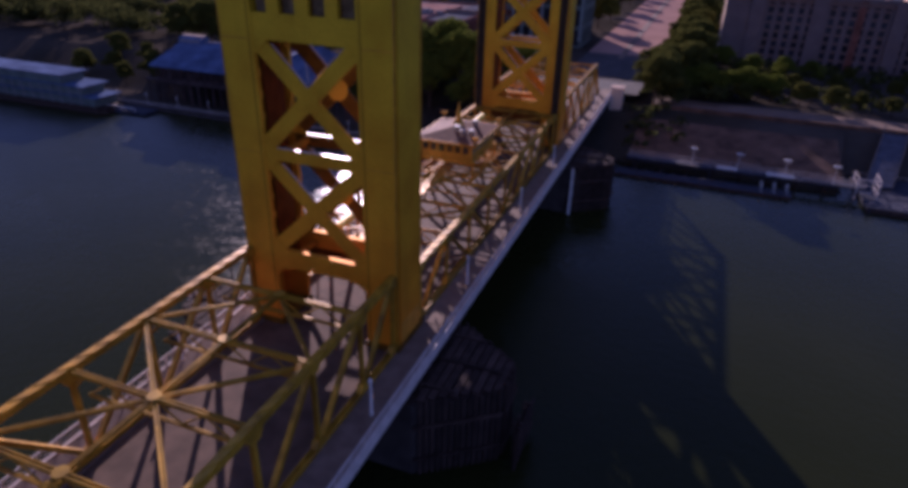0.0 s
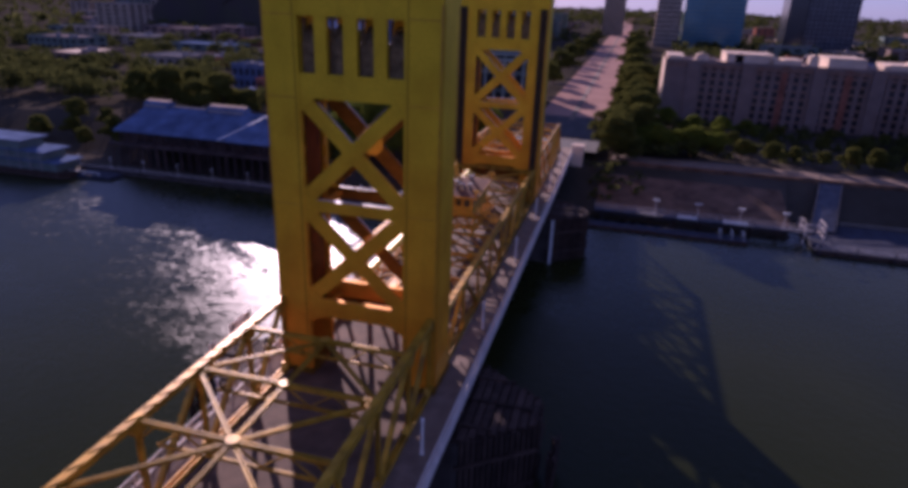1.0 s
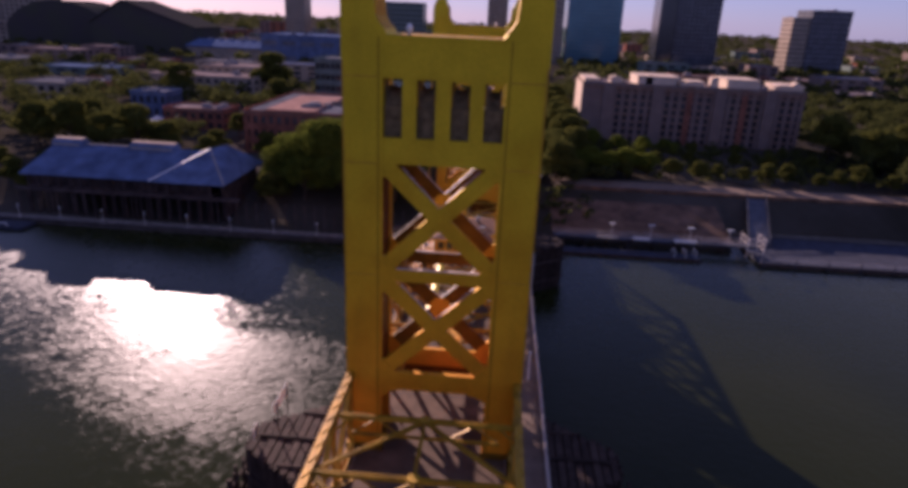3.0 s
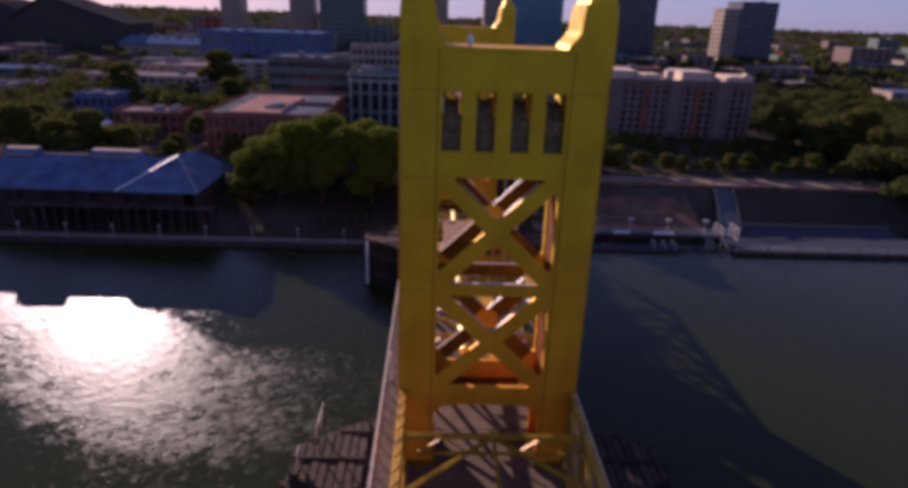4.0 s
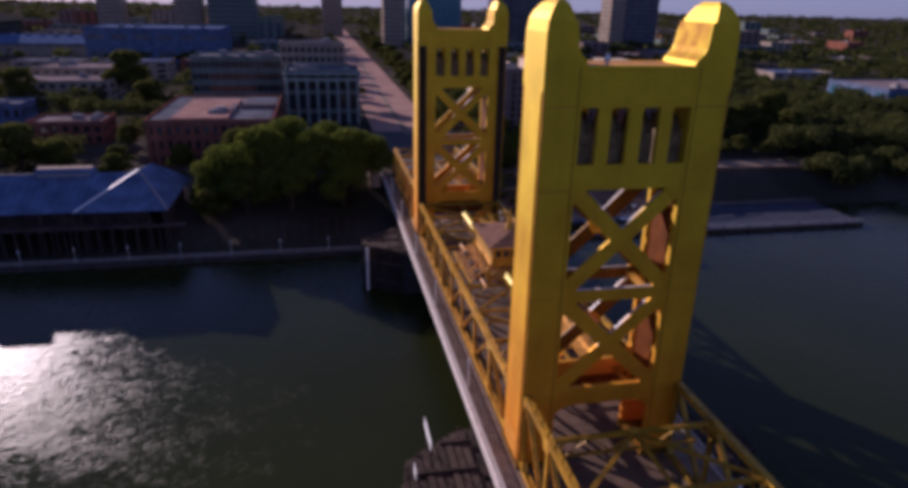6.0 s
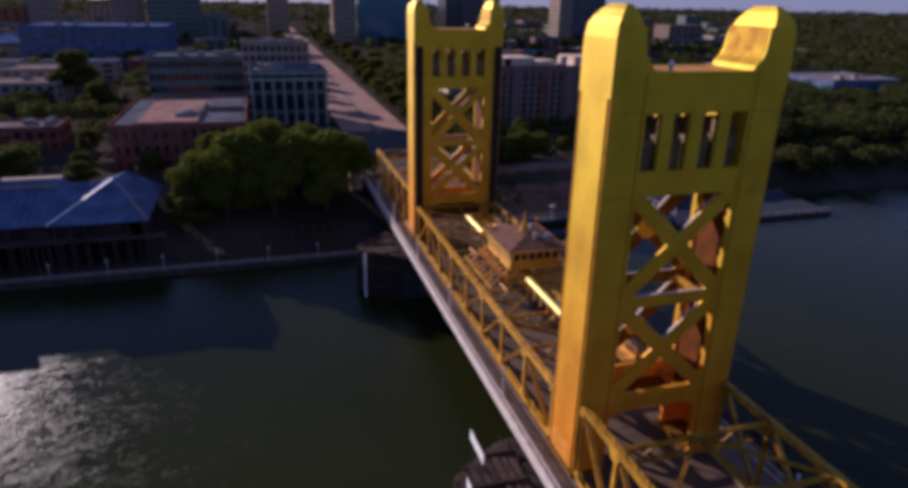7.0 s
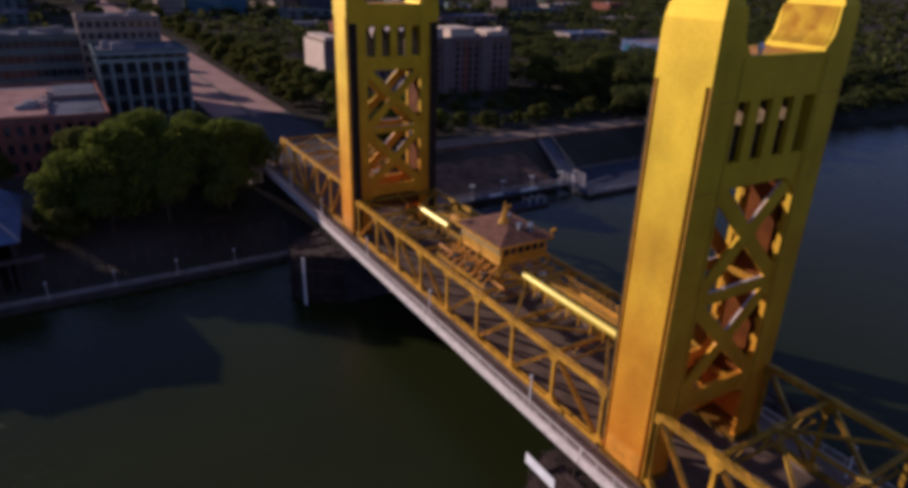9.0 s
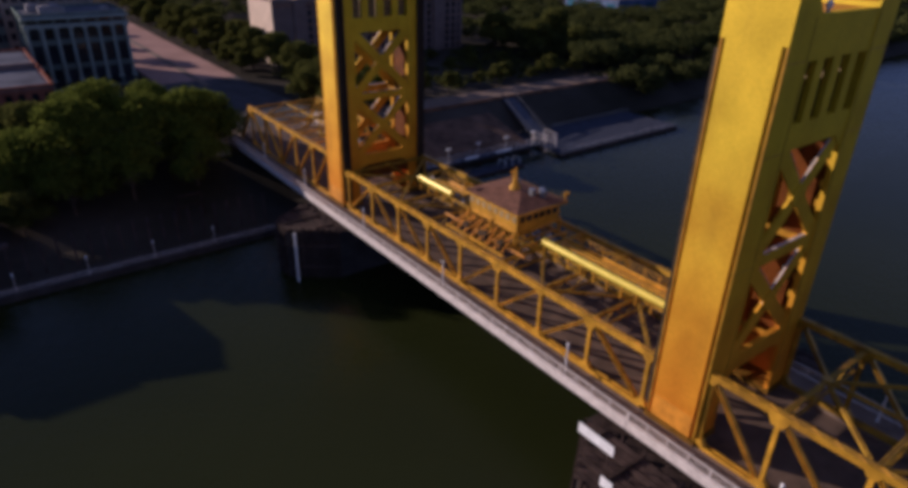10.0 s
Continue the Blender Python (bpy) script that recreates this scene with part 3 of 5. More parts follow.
def truss_thing(name, label, ys, top, bottom, diagonals, end_posts=(), TX=7.93, skip=0):
    t = thing(name, label, "bridge truss")
    for s in (-1, 1):
        x = s * TX
        # south truss and cross members take the darker, more streaked gold
        paint = GOLD_DIRTY if s < 0 else DULL_GOLD
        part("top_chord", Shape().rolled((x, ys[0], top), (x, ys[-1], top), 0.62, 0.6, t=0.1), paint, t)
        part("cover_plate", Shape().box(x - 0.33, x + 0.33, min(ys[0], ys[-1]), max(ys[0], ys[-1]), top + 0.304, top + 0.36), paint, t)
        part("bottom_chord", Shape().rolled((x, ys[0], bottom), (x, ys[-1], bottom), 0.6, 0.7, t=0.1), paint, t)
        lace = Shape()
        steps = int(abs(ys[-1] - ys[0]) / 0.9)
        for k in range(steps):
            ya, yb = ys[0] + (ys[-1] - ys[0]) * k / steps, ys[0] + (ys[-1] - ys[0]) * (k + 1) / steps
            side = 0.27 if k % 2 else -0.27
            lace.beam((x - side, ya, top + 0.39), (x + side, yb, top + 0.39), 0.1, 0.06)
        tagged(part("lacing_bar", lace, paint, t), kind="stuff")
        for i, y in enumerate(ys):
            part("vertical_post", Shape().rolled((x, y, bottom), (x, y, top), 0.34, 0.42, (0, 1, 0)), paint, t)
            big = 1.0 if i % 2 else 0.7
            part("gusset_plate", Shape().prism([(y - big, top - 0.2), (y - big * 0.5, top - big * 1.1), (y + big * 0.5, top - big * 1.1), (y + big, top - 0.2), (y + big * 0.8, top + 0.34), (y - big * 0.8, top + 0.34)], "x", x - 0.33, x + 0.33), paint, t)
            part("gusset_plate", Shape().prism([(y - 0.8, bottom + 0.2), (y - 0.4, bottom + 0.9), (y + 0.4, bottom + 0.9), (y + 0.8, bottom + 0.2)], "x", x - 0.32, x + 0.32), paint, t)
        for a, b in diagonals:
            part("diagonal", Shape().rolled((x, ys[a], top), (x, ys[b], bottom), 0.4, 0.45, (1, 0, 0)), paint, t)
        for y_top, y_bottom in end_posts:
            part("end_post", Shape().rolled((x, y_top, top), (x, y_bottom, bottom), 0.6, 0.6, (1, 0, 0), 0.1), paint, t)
    # top laterals: struts, a middle stringer, diagonals to every second middle joint
    for i, y in enumerate(ys):
        if i < skip:
            continue
        part("top_strut", Shape().rolled((-TX, y, top), (TX, y, top), 0.36, 0.4), DULL_GOLD, t)
        part("middle_joint", Shape().prism([(0.55 * math.cos(radians(a)), y + 0.55 * math.sin(radians(a))) for a in range(22, 382, 45)], "z", top + 0.16, top + 0.24), DULL_GOLD, t)
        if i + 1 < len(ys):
            part("middle_stringer", Shape().rolled((0, y, top), (0, ys[i + 1], top), 0.3, 0.3), DULL_GOLD, t)
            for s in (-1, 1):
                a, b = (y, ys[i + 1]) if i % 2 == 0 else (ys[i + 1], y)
                part("lateral_brace", Shape().rolled((s * TX, a, top - 0.05), (0, b, top - 0.05), 0.32, 0.28), DULL_GOLD, t)
        for s in (-1, 1):
            part("knee_brace", Shape().beam((s * TX, y, top - 1.7), (s * (TX - 1.7), y, top - 0.1), 0.2, 0.2), DULL_GOLD, t)
        if 0 < i < len(ys) - 1:
            low = top - 1.75
            part("sway_strut", Shape().rolled((-TX + 1.6, y, low), (TX - 1.6, y, low), 0.22, 0.26), DULL_GOLD, t)
            for k in range(6):
                xa, xb = -TX + 1.7 + k * (2 * TX - 3.4) / 6, -TX + 1.7 + (k + 1) * (2 * TX - 3.4) / 6
                za, zb = (low + 0.1, top - 0.15) if k % 2 == 0 else (top - 0.15, low + 0.1)
                part("sway_lattice", Shape().beam((xa, y, za), (xb, y, zb), 0.12, 0.12), DULL_GOLD, t)
        part("floor_beam", Shape().box(-TX, TX, y - 0.2, y + 0.2, bottom - 1.4, bottom - 0.36), DULL_GOLD, t)
    return t


LIFT = [6.76 + 7.963 * k for k in range(9)]
LIFT_TOP, BOTTOM = 17.55, 11.0
lift = truss_thing("lift_span", "gold-painted steel truss lift span between the towers", LIFT, LIFT_TOP, BOTTOM,
                   [(1, 0), (1, 2), (2, 3), (3, 4), (5, 4), (6, 5), (7, 6), (7, 8)])
SIDE_TOP = 19.3
WEST = [-0.3, -6.8, -14.4, -22.0, -29.6, -37.2]
EAST = [SPAN_END - y for y in WEST]
SIDE_DIAG = [(0, 1), (1, 2), (2, 3), (4, 3), (5, 4)]
truss_thing("approach_span", "gold-painted steel truss approach span", WEST, SIDE_TOP, BOTTOM, SIDE_DIAG, [(-37.2, -44.8)], 8.1, 1)
truss_thing("approach_span", "gold-painted steel truss approach span, partly shaded by trees", EAST, SIDE_TOP, BOTTOM, SIDE_DIAG, [(SPAN_END + 37.2, SPAN_END + 44.8)], 8.1, 1)

ROAD_Z = 10.75
OUT = {-1: 11.0, 1: 11.6}
DECKS = [(-130.0, 6.0), (6.1, 71.1), (71.2, 128.0)]
for y0, y1 in DECKS:
    structure("road", Shape().box(-7.4, 7.4, y0, y1, ROAD_Z - 0.35, ROAD_Z), DECKING, "worn grey-brown bridge roadway slab")
    for s in (-1, 1):
        structure("pavement", Shape().box(*sorted((s * 8.4, s * (OUT[s] - 0.1))), y0, y1, ROAD_Z - 0.3, ROAD_Z + 0.16), WALKWAY, "concrete bridge sidewalk outside the truss")
        structure("kerb", Shape().box(*sorted((s * 7.4, s * 7.6)), y0, y1, ROAD_Z - 0.3, ROAD_Z + 0.25), WALKWAY, "concrete kerb along the bridge roadway")
        structure("fascia_girder", Shape().box(*sorted((s * (OUT[s] - 0.1), s * (OUT[s] + 0.15))), y0, y1, ROAD_Z - 0.9, ROAD_Z + 0.2), RAIL, "pale steel edge girder of the sidewalk")


def railing(y0, y1, s):
    r = thing("railing", "pale grey steel railing along the bridge sidewalk", "railing", "bridge railings", s * OUT[s], y0, ROAD_Z + 0.16)
    n = max(1, round((y1 - y0) / 2.4))
    post = Shape().box(-0.06, 0.06, -0.06, 0.06, 0, 1.12).mesh("post", RAIL)
    for i in range(n + 1):
        p = part("post", post, None, r)
        p.location = (0, (y1 - y0) * i / n, 0)
    for z, hgt in ((1.08, 0.1), (0.12, 0.07)):
        part("rail", Shape().box(-0.05, 0.05, 0, y1 - y0, z, z + hgt), RAIL, r)
    bars = Shape()
    k = int((y1 - y0) / 0.16)
    for i in range(k):
        y = (i + 0.5) * (y1 - y0) / k
        bars.box(-0.015, 0.015, y - 0.015, y + 0.015, 0.19, 1.08)
    tagged(part("baluster", bars, RAIL, r), kind="stuff")


for y0, y1 in DECKS:
    for s in (-1, 1):
        railing(y0, y1, s)


def street_lamp():
    t = thing("street_lamp", "slender pale street lamp on the bridge sidewalk", "street lamp", "bridge lamps")
    part("base", Shape().tube((0, 0, 0), (0, 0, 0.5), 0.18, 0.13), WHITE, t)
    part("pole", Shape().tube((0, 0, 0.5), (0, 0, 3.4), 0.13, 0.1), WHITE, t)
    part("lantern", Shape().tube((0, 0, 3.3), (0, 0, 3.75), 0.12, 0.17).tube((0, 0, 3.75), (0, 0, 3.9), 0.19, 0.05), WHITE, t, "frosted white lantern head")
    return t


first_lamp = street_lamp()
first_lamp.location = (-10.3, 15.6, ROAD_Z + 0.16)
for s in (-1, 1):
    for y in (-34.2, -9.3, 15.6, 39.4, 61.5, 83.6, 103.0):
        if (s, y) != (-1, 15.6):
            copy_thing(first_lamp, pose(s * 10.3, y, ROAD_Z + 0.16))

# ---- bridge: control house and catwalks on the lift span ----


def control_house():
    t = thing("control_house", "gold-walled bridge operator's house with brown hip roof and spire", "control house", "", 0.6, 37.6, -0.5)
    for x in (-4.2, 4.2):
        part("sill_beam", Shape().rolled((x, -6.4, 18.2), (x, 6.4, 18.2), 0.3, 0.5), GOLD_DIRTY, t)
        for y in (-5, 0, 5):
            part("stilt", Shape().box(x - 0.15, x + 0.15, y - 0.15, y + 0.15, 17.8, 20.6), GOLD_DIRTY, t)
            part("strut", Shape().beam((x, y, 18.4), (x * 0.3, y + 1.5, 20.5), 0.14, 0.14), GOLD_DIRTY, t)
    for i in range(9):
        y = -6.0 + i * 1.5
        part("joist", Shape().box(-4.9, 4.9, y - 0.1, y + 0.1, 18.45, 18.7), GOLD_DIRTY, t)
    part("floor", Shape().box(-4.1, 4.1, -5.2, 5.2, 20.2, 20.45), GOLD_DIRTY, t)
    wall = part("wall", Shape().box(-3.9, 3.9, -5.0, 5.0, 20.45, 23.0), GOLD_DIRTY, t)
    # long-side panes carry sunlight as a pale colour; end panes stay dark
    pane = Shape().box(-0.05, 0.05, -0.36, 0.36, 0, 1.0).mesh("window_pane", SUNLIT_PANE)
    pane_w = Shape().box(-0.4, 0.4, -0.05, 0.05, 0, 1.0).mesh("window_pane", PANE)
    for s in (-1, 1):
        for i in range(8):
            p = part("window_pane", pane, None, wall, "window painted pale as if sunlit" if i == 0 else "")
            p.location = (s * 3.92, -4.4 + i * 1.26, 21.6)
        for i in range(6):
            p = part("window_pane", pane_w, None, wall)
            p.location = (-3.0 + i * 1.2, s * 5.02, 21.6)
    e, r = [(-4.6, -5.7), (4.6, -5.7), (4.6, 5.7), (-4.6, 5.7)], [(0, -1.2), (0, 1.2)]
    roof = Shape().add([(x, y, 22.95) for x, y in e] + [(x, y, 23.2) for x, y in e] + [(x, y, 24.3) for x, y in r],
                       [(3, 2, 1, 0), (0, 1, 5, 4), (1, 2, 6, 5), (2, 3, 7, 6), (3, 0, 4, 7), (4, 5, 8), (5, 6, 9, 8), (6, 7, 9), (7, 4, 8, 9)])
    roof = part("roof", roof, ROOF_RED, t, "brown shingled hip roof")
    part("fascia", Shape().box(-4.66, 4.66, -5.76, -5.7, 22.9, 23.22).box(-4.66, 4.66, 5.7, 5.76, 22.9, 23.22).box(-4.66, -4.6, -5.7, 5.7, 22.9, 23.22).box(4.6, 4.66, -5.7, 5.7, 22.9, 23.22), GOLD_DIRTY, roof)
    part("spire_base", Shape().tube((0, 0, 23.9), (0, 0, 24.9), 0.95, 0.6, 8), GOLD_DIRTY, roof)
    part("spire", Shape().tube((0, 0, 24.9), (0, 0, 27.4), 0.48, 0.03, 8), GOLD_DIRTY, roof)
    for x, y, hgt in ((1.9, -3.6, 0.9), (0.8, -2.6, 1.1), (2.8, -2.4, 0.7), (2.0, 1.8, 0.9)):
        part("roof_unit", Shape().box(x - 0.3, x + 0.3, y - 0.3, y + 0.3, 23.4, 23.6 + hgt).box(x - 0.36, x + 0.36, y - 0.36, y + 0.36, 23.6 + hgt, 23.68 + hgt), STEEL, roof)
    for x, y in ((4.4, -5.4), (4.4, 5.4), (-4.4, 5.4)):
        part("horn", Shape().tube((x, y, 23.2), (x, y, 24.1), 0.1, 0.1).tube((x - 0.4, y, 24.1), (x + 0.5, y, 24.1), 0.12, 0.3), GOLD, roof)
    # lifting machinery and its lattice platform on the north side
    for i in range(7):
        y = -5.6 + 1.6 * i
        part("platform_brace", Shape().beam((-7.2, y, 18.3), (-4.3, y + 0.8, 20.0), 0.13, 0.13), RUSTY, t)
        part("platform_brace", Shape().beam((-7.2, y + 1.6, 18.3), (-4.3, y + 0.8, 20.0), 0.13, 0.13), RUSTY, t)
    part("platform_beam", Shape().rolled((-7.2, -6.2, 18.3), (-7.2, 6.2, 18.3), 0.3, 0.36), GOLD_DIRTY, t)
    part("drive_shaft", Shape().tube((-5.6, -8.5, 18.7), (-5.6, 8.5, 18.7), 0.16, 0.16, 10), RUSTY, t)
    for y, w in ((-4.2, 0.5), (-0.6, 0.8), (3.1, 0.55)):
        part("gear_box", Shape().box(-6.2, -5.0, y - w, y + w, 18.25, 19.3).tube((-5.6, y - w - 0.12, 18.75), (-5.6, y + w + 0.12, 18.75), 0.42, 0.42, 12), GUIDE, t)
    for s in (-1, 1):
        for z in (19.2, 19.7):
            part("hand_rail", Shape().beam((s * 4.85, -6.2, z), (s * 4.85, 6.2, z), 0.05, 0.05), GOLD_DIRTY, t)
        for i in range(7):
            y = -6.0 + 2 * i
            part("stanchion", Shape().box(s * 4.85 - 0.03, s * 4.85 + 0.03, y - 0.03, y + 0.03, 18.7, 19.7), GOLD_DIRTY, t)
    return t


control_house()


def catwalk(y0, y1):
    t = thing("catwalk", "gold-painted steel catwalk with pipe handrail over the truss", "catwalk", "truss catwalks")
    part("pipe", Shape().tube((-2.0, y0, 19.75), (-2.0, y1, 19.75), 0.46, 0.46, 16).tube((-2.0, y1 - 0.25, 19.75), (-2.0, y1 + 0.05, 19.75), 0.52, 0.52, 16), PIPE, t, "bright gold cable duct")
    part("side_girder", Shape().box(1.85, 2.1, y0, y1, 18.9, 19.3), GOLD_DIRTY, t)
    part("side_girder", Shape().box(0.5, 0.62, y0, y1, 18.85, 19.1), GOLD_DIRTY, t)
    part("grating", Shape().box(0.62, 1.85, y0, y1, 18.9, 18.98), GOLD_DIRTY, t)
    n = int((y1 - y0) / 2)
    for i in range(n + 1):
        y = y0 + (y1 - y0) * i / n
        part("leg", Shape().box(-2.05, -1.9, y - 0.08, y + 0.08, 17.7, 19.4), GOLD_DIRTY, t)
        part("leg", Shape().box(1.9, 2.05, y - 0.08, y + 0.08, 17.7, 18.9), GOLD_DIRTY, t)
        part("stanchion", Shape().box(1.93, 2.02, y - 0.04, y + 0.04, 19.4, 20.4), GOLD_DIRTY, t)
    for z in (19.8, 20.1, 20.4):
        part("hand_rail", Shape().beam((1.97, y0, z), (1.97, y1, z), 0.06, 0.06), GOLD_DIRTY, t)


catwalk(7.2, 28.6)
catwalk(48.6, 57.0)

# ---- bridge: piers and timber fenders ----


def bridge_pier(ym, side):
    t = thing("bridge_pier", "dark stained concrete bridge pier wrapped in timber fenders", "bridge pier", "river piers", 0, ym, 0)
    plan = [(-19.4, -2.0), (-19.4, 2.0), (-12, 7.4), (12, 7.4), (19.4, 2.0), (19.4, -2.0), (12, -7.4), (-12, -7.4)]
    part("shaft", Shape().prism(plan, "z", -4, 8.6), CONCRETE, t)
    part("cap", Shape().prism([(x * 0.98, y * 0.97) for x, y in plan], "z", 8.6, 8.8), TIMBER, t)
    # upright fender timbers round the edge, held by two walers
    batten = Shape().box(-0.17, 0.17, -0.14, 0.14, -3, 9.0).mesh("fender_batten", TIMBER)
    rr = random.Random(5)
    for (xa, ya), (xb, yb) in zip(plan, plan[1:] + plan[:1]):
        if abs(xa - xb) > 20:
            continue
        run = math.hypot(xb - xa, yb - ya)
        nx, ny = (yb - ya) / run, -(xb - xa) / run
        if nx * (xa + xb) + ny * (ya + yb) < 0:
            nx, ny = -nx, -ny
        for i in range(int(run / 0.62)):
            f = (i + 0.5) * 0.62 / run
            p = part("fender_batten", batten, None, t)
            p.location = (xa + (xb - xa) * f + nx * 0.2, ya + (yb - ya) * f + ny * 0.2, rr.uniform(-0.25, 0.35))
            p.rotation_euler = (0, 0, math.atan2(ny, nx) + math.pi / 2)
        for z in (2.2, 6.2):
            part("waler", Shape().beam((xa + nx * 0.48, ya + ny * 0.48, z), (xb + nx * 0.48, yb + ny * 0.48, z), 0.24, 0.36), TIMBER, t)
    # heavy beams with open gaps lie over the ends
    for s in (-1, 1):
        for i in range(8):
            x = 12.2 + i * 0.92
            half = 7.0 - max(0, x - 12) * 0.68
            part("deck_beam", Shape().box(*sorted((s * x, s * (x + 0.74))), -half, half, 8.8, 9.1 + 0.07 * (i % 3)), TIMBER, t)
        for y in (-4.6, 0.0, 4.6):
            part("cross_beam", Shape().box(*sorted((s * 11.9, s * (18.8 - 0.75 * abs(y)))), y - 0.16, y + 0.16, 9.14, 9.4), TIMBER, t)
        for i in range(5):
            y = -5.4 + i * 2.7
            part("rail_post", Shape().box(s * 12.1 - 0.07, s * 12.1 + 0.07, y - 0.07, y + 0.07, 8.8, 10.2), TIMBER, t)
    for x, y in side:
        part("gauge_post", Shape().tube((x, y, 0), (x, y, 9.2), 0.22, 0.22), WHITE, t, "white painted gauge post")
    return t


bridge_pier(2.8, [])
bridge_pier(74.4, [(-18.9, -4.4), (13.2, -8.0)])
board = thing("sign_board", "white rectangular navigation board facing the river on a pier", "sign board", "", -17.1, 5.1, 9.36)
part("panel", Shape().box(-0.02, 0.02, -2.2, 2.2, 2.5, 3.7), WHITE, board)
for y in (-1.6, 1.6):
    part("post", Shape().box(0.07, 0.2, y - 0.07, y + 0.07, 0, 3.6), TIMBER, board)
gauge = thing("gauge_board", "small white gauge board on the pier edge", "sign board", "", -18.9, 1.9, 9.36)
part("panel", Shape().box(-0.02, 0.02, -0.7, 0.7, 0.4, 1.6), WHITE, gauge)
part("post", Shape().box(0.07, 0.2, -0.08, 0.08, 0, 1.6), TIMBER, gauge)


def pile_fender(x, y, span, label):
    t = thing("pile_fender", label, "pile fender", "timber fenders", x, y, 0)
    pile = Shape().tube((0, 0, -3), (0, 0, 5.4), 0.24, 0.2, 8).mesh("timber_pole", TIMBER)
    n = int(span / 0.8)
    for i in range(n):
        p = part("timber_pole", pile, None, t)
        p.location = (random.uniform(-0.15, 0.15), -span / 2 + i * 0.8, random.uniform(-0.9, 0.3))
        p.rotation_euler = (random.uniform(-0.03, 0.03), random.uniform(-0.06, 0.06), 0)
    for z in (1.2, 2.8, 4.4):
        part("waler", Shape().box(0.2, 0.5, -span / 2, span / 2, z, z + 0.35), TIMBER, t)


pile_fender(-21.3, 2.8, 6, "dark creosoted timber pile fender beside the bridge pier")
pile_fender(21.3, 2.8, 6, "dark creosoted timber pile fender beside the bridge pier")

# ---- east bank: trees ----


def leaf_cloud(centres, radii, count, size, seed, squash=0.8):
    """Many small leaf sprays on the shells of uneven clumps; returns vertices and quads."""
    rng = np.random.default_rng(seed)
    which = rng.choice(len(centres), count, p=radii ** 2 / (radii ** 2).sum())
    d = rng.normal(size=(count, 3))
    d /= np.linalg.norm(d, axis=1)[:, None]
    d[:, 2] = np.where(d[:, 2] < -0.35, -d[:, 2], d[:, 2])
    r = radii[which] * (0.62 + 0.42 * rng.random(count))
    p = centres[which] + d * r[:, None] * np.array([1, 1, squash])
    n = d + rng.normal(scale=0.7, size=(count, 3))
    n /= np.linalg.norm(n, axis=1)[:, None]
    a = np.cross(n, rng.normal(size=(count, 3)))
    a /= np.linalg.norm(a, axis=1)[:, None]
    b = np.cross(n, a)
    s = size * (0.6 + 0.8 * rng.random(count))[:, None]
    v = np.stack([p - a * s, p + b * s * 0.6, p + a * s, p - b * s * 0.6], axis=1).reshape(-1, 3)
    f = np.arange(count * 4).reshape(-1, 4)
    return v, f


def cloud_mesh(name, v, f, material):
    me = bpy.data.meshes.new(name)
    me.from_pydata(v.tolist(), [], f.tolist())
    me.materials.append(material)
    me.update()
    return me


def tree(name, label, height, spread, seed, material, leaves=11000, size=0.33):
    rng = np.random.default_rng(seed)
    t = thing(name, label, "tree", "riverside trees")
    trunk = Shape()
    fork = height * 0.3
    trunk.tube((0, 0, -1.5), (0.1, 0, fork), 0.42, 0.3)
    centres, radii = [], []
    for i in range(17):
        a = 2.4 * i + rng.uniform(-0.4, 0.4)
        rad = spread * (0.25 + 0.75 * rng.random()) * (0.35 if i > 12 else 1)
        z = height * (rng.uniform(0.32, 0.78) if i < 13 else rng.uniform(0.78, 0.88))
        c = (rad * math.cos(a), rad * math.sin(a), z)
        trunk.tube((0.1, 0, fork * rng.uniform(0.75, 1.0)), c, 0.16, 0.05, 6)
        centres.append(c)
        radii.append(spread * rng.uniform(0.32, 0.55))
    part("trunk", trunk, BARK, t)
    v, f = leaf_cloud(np.array(centres), np.array(radii), leaves, size, seed)
    part("crown", cloud_mesh("crown", v, f, material), None, t)
    return t


oak = tree("tree", "broad green leafy tree on the river bank", 17, 8.5, 3, LEAF)
oak.location = (-30, 120, 6.5)
elm = tree("tree", "dark green leafy tree on the river bank", 15, 6.5, 8, LEAF_MID)
elm.location = (-49, 128, 8)


def plant(source, x, y, z, turn, size):
    copy_thing(source, Matrix.LocRotScale((x, y, z), Euler((0, 0, radians(turn))), (size, size, size)))


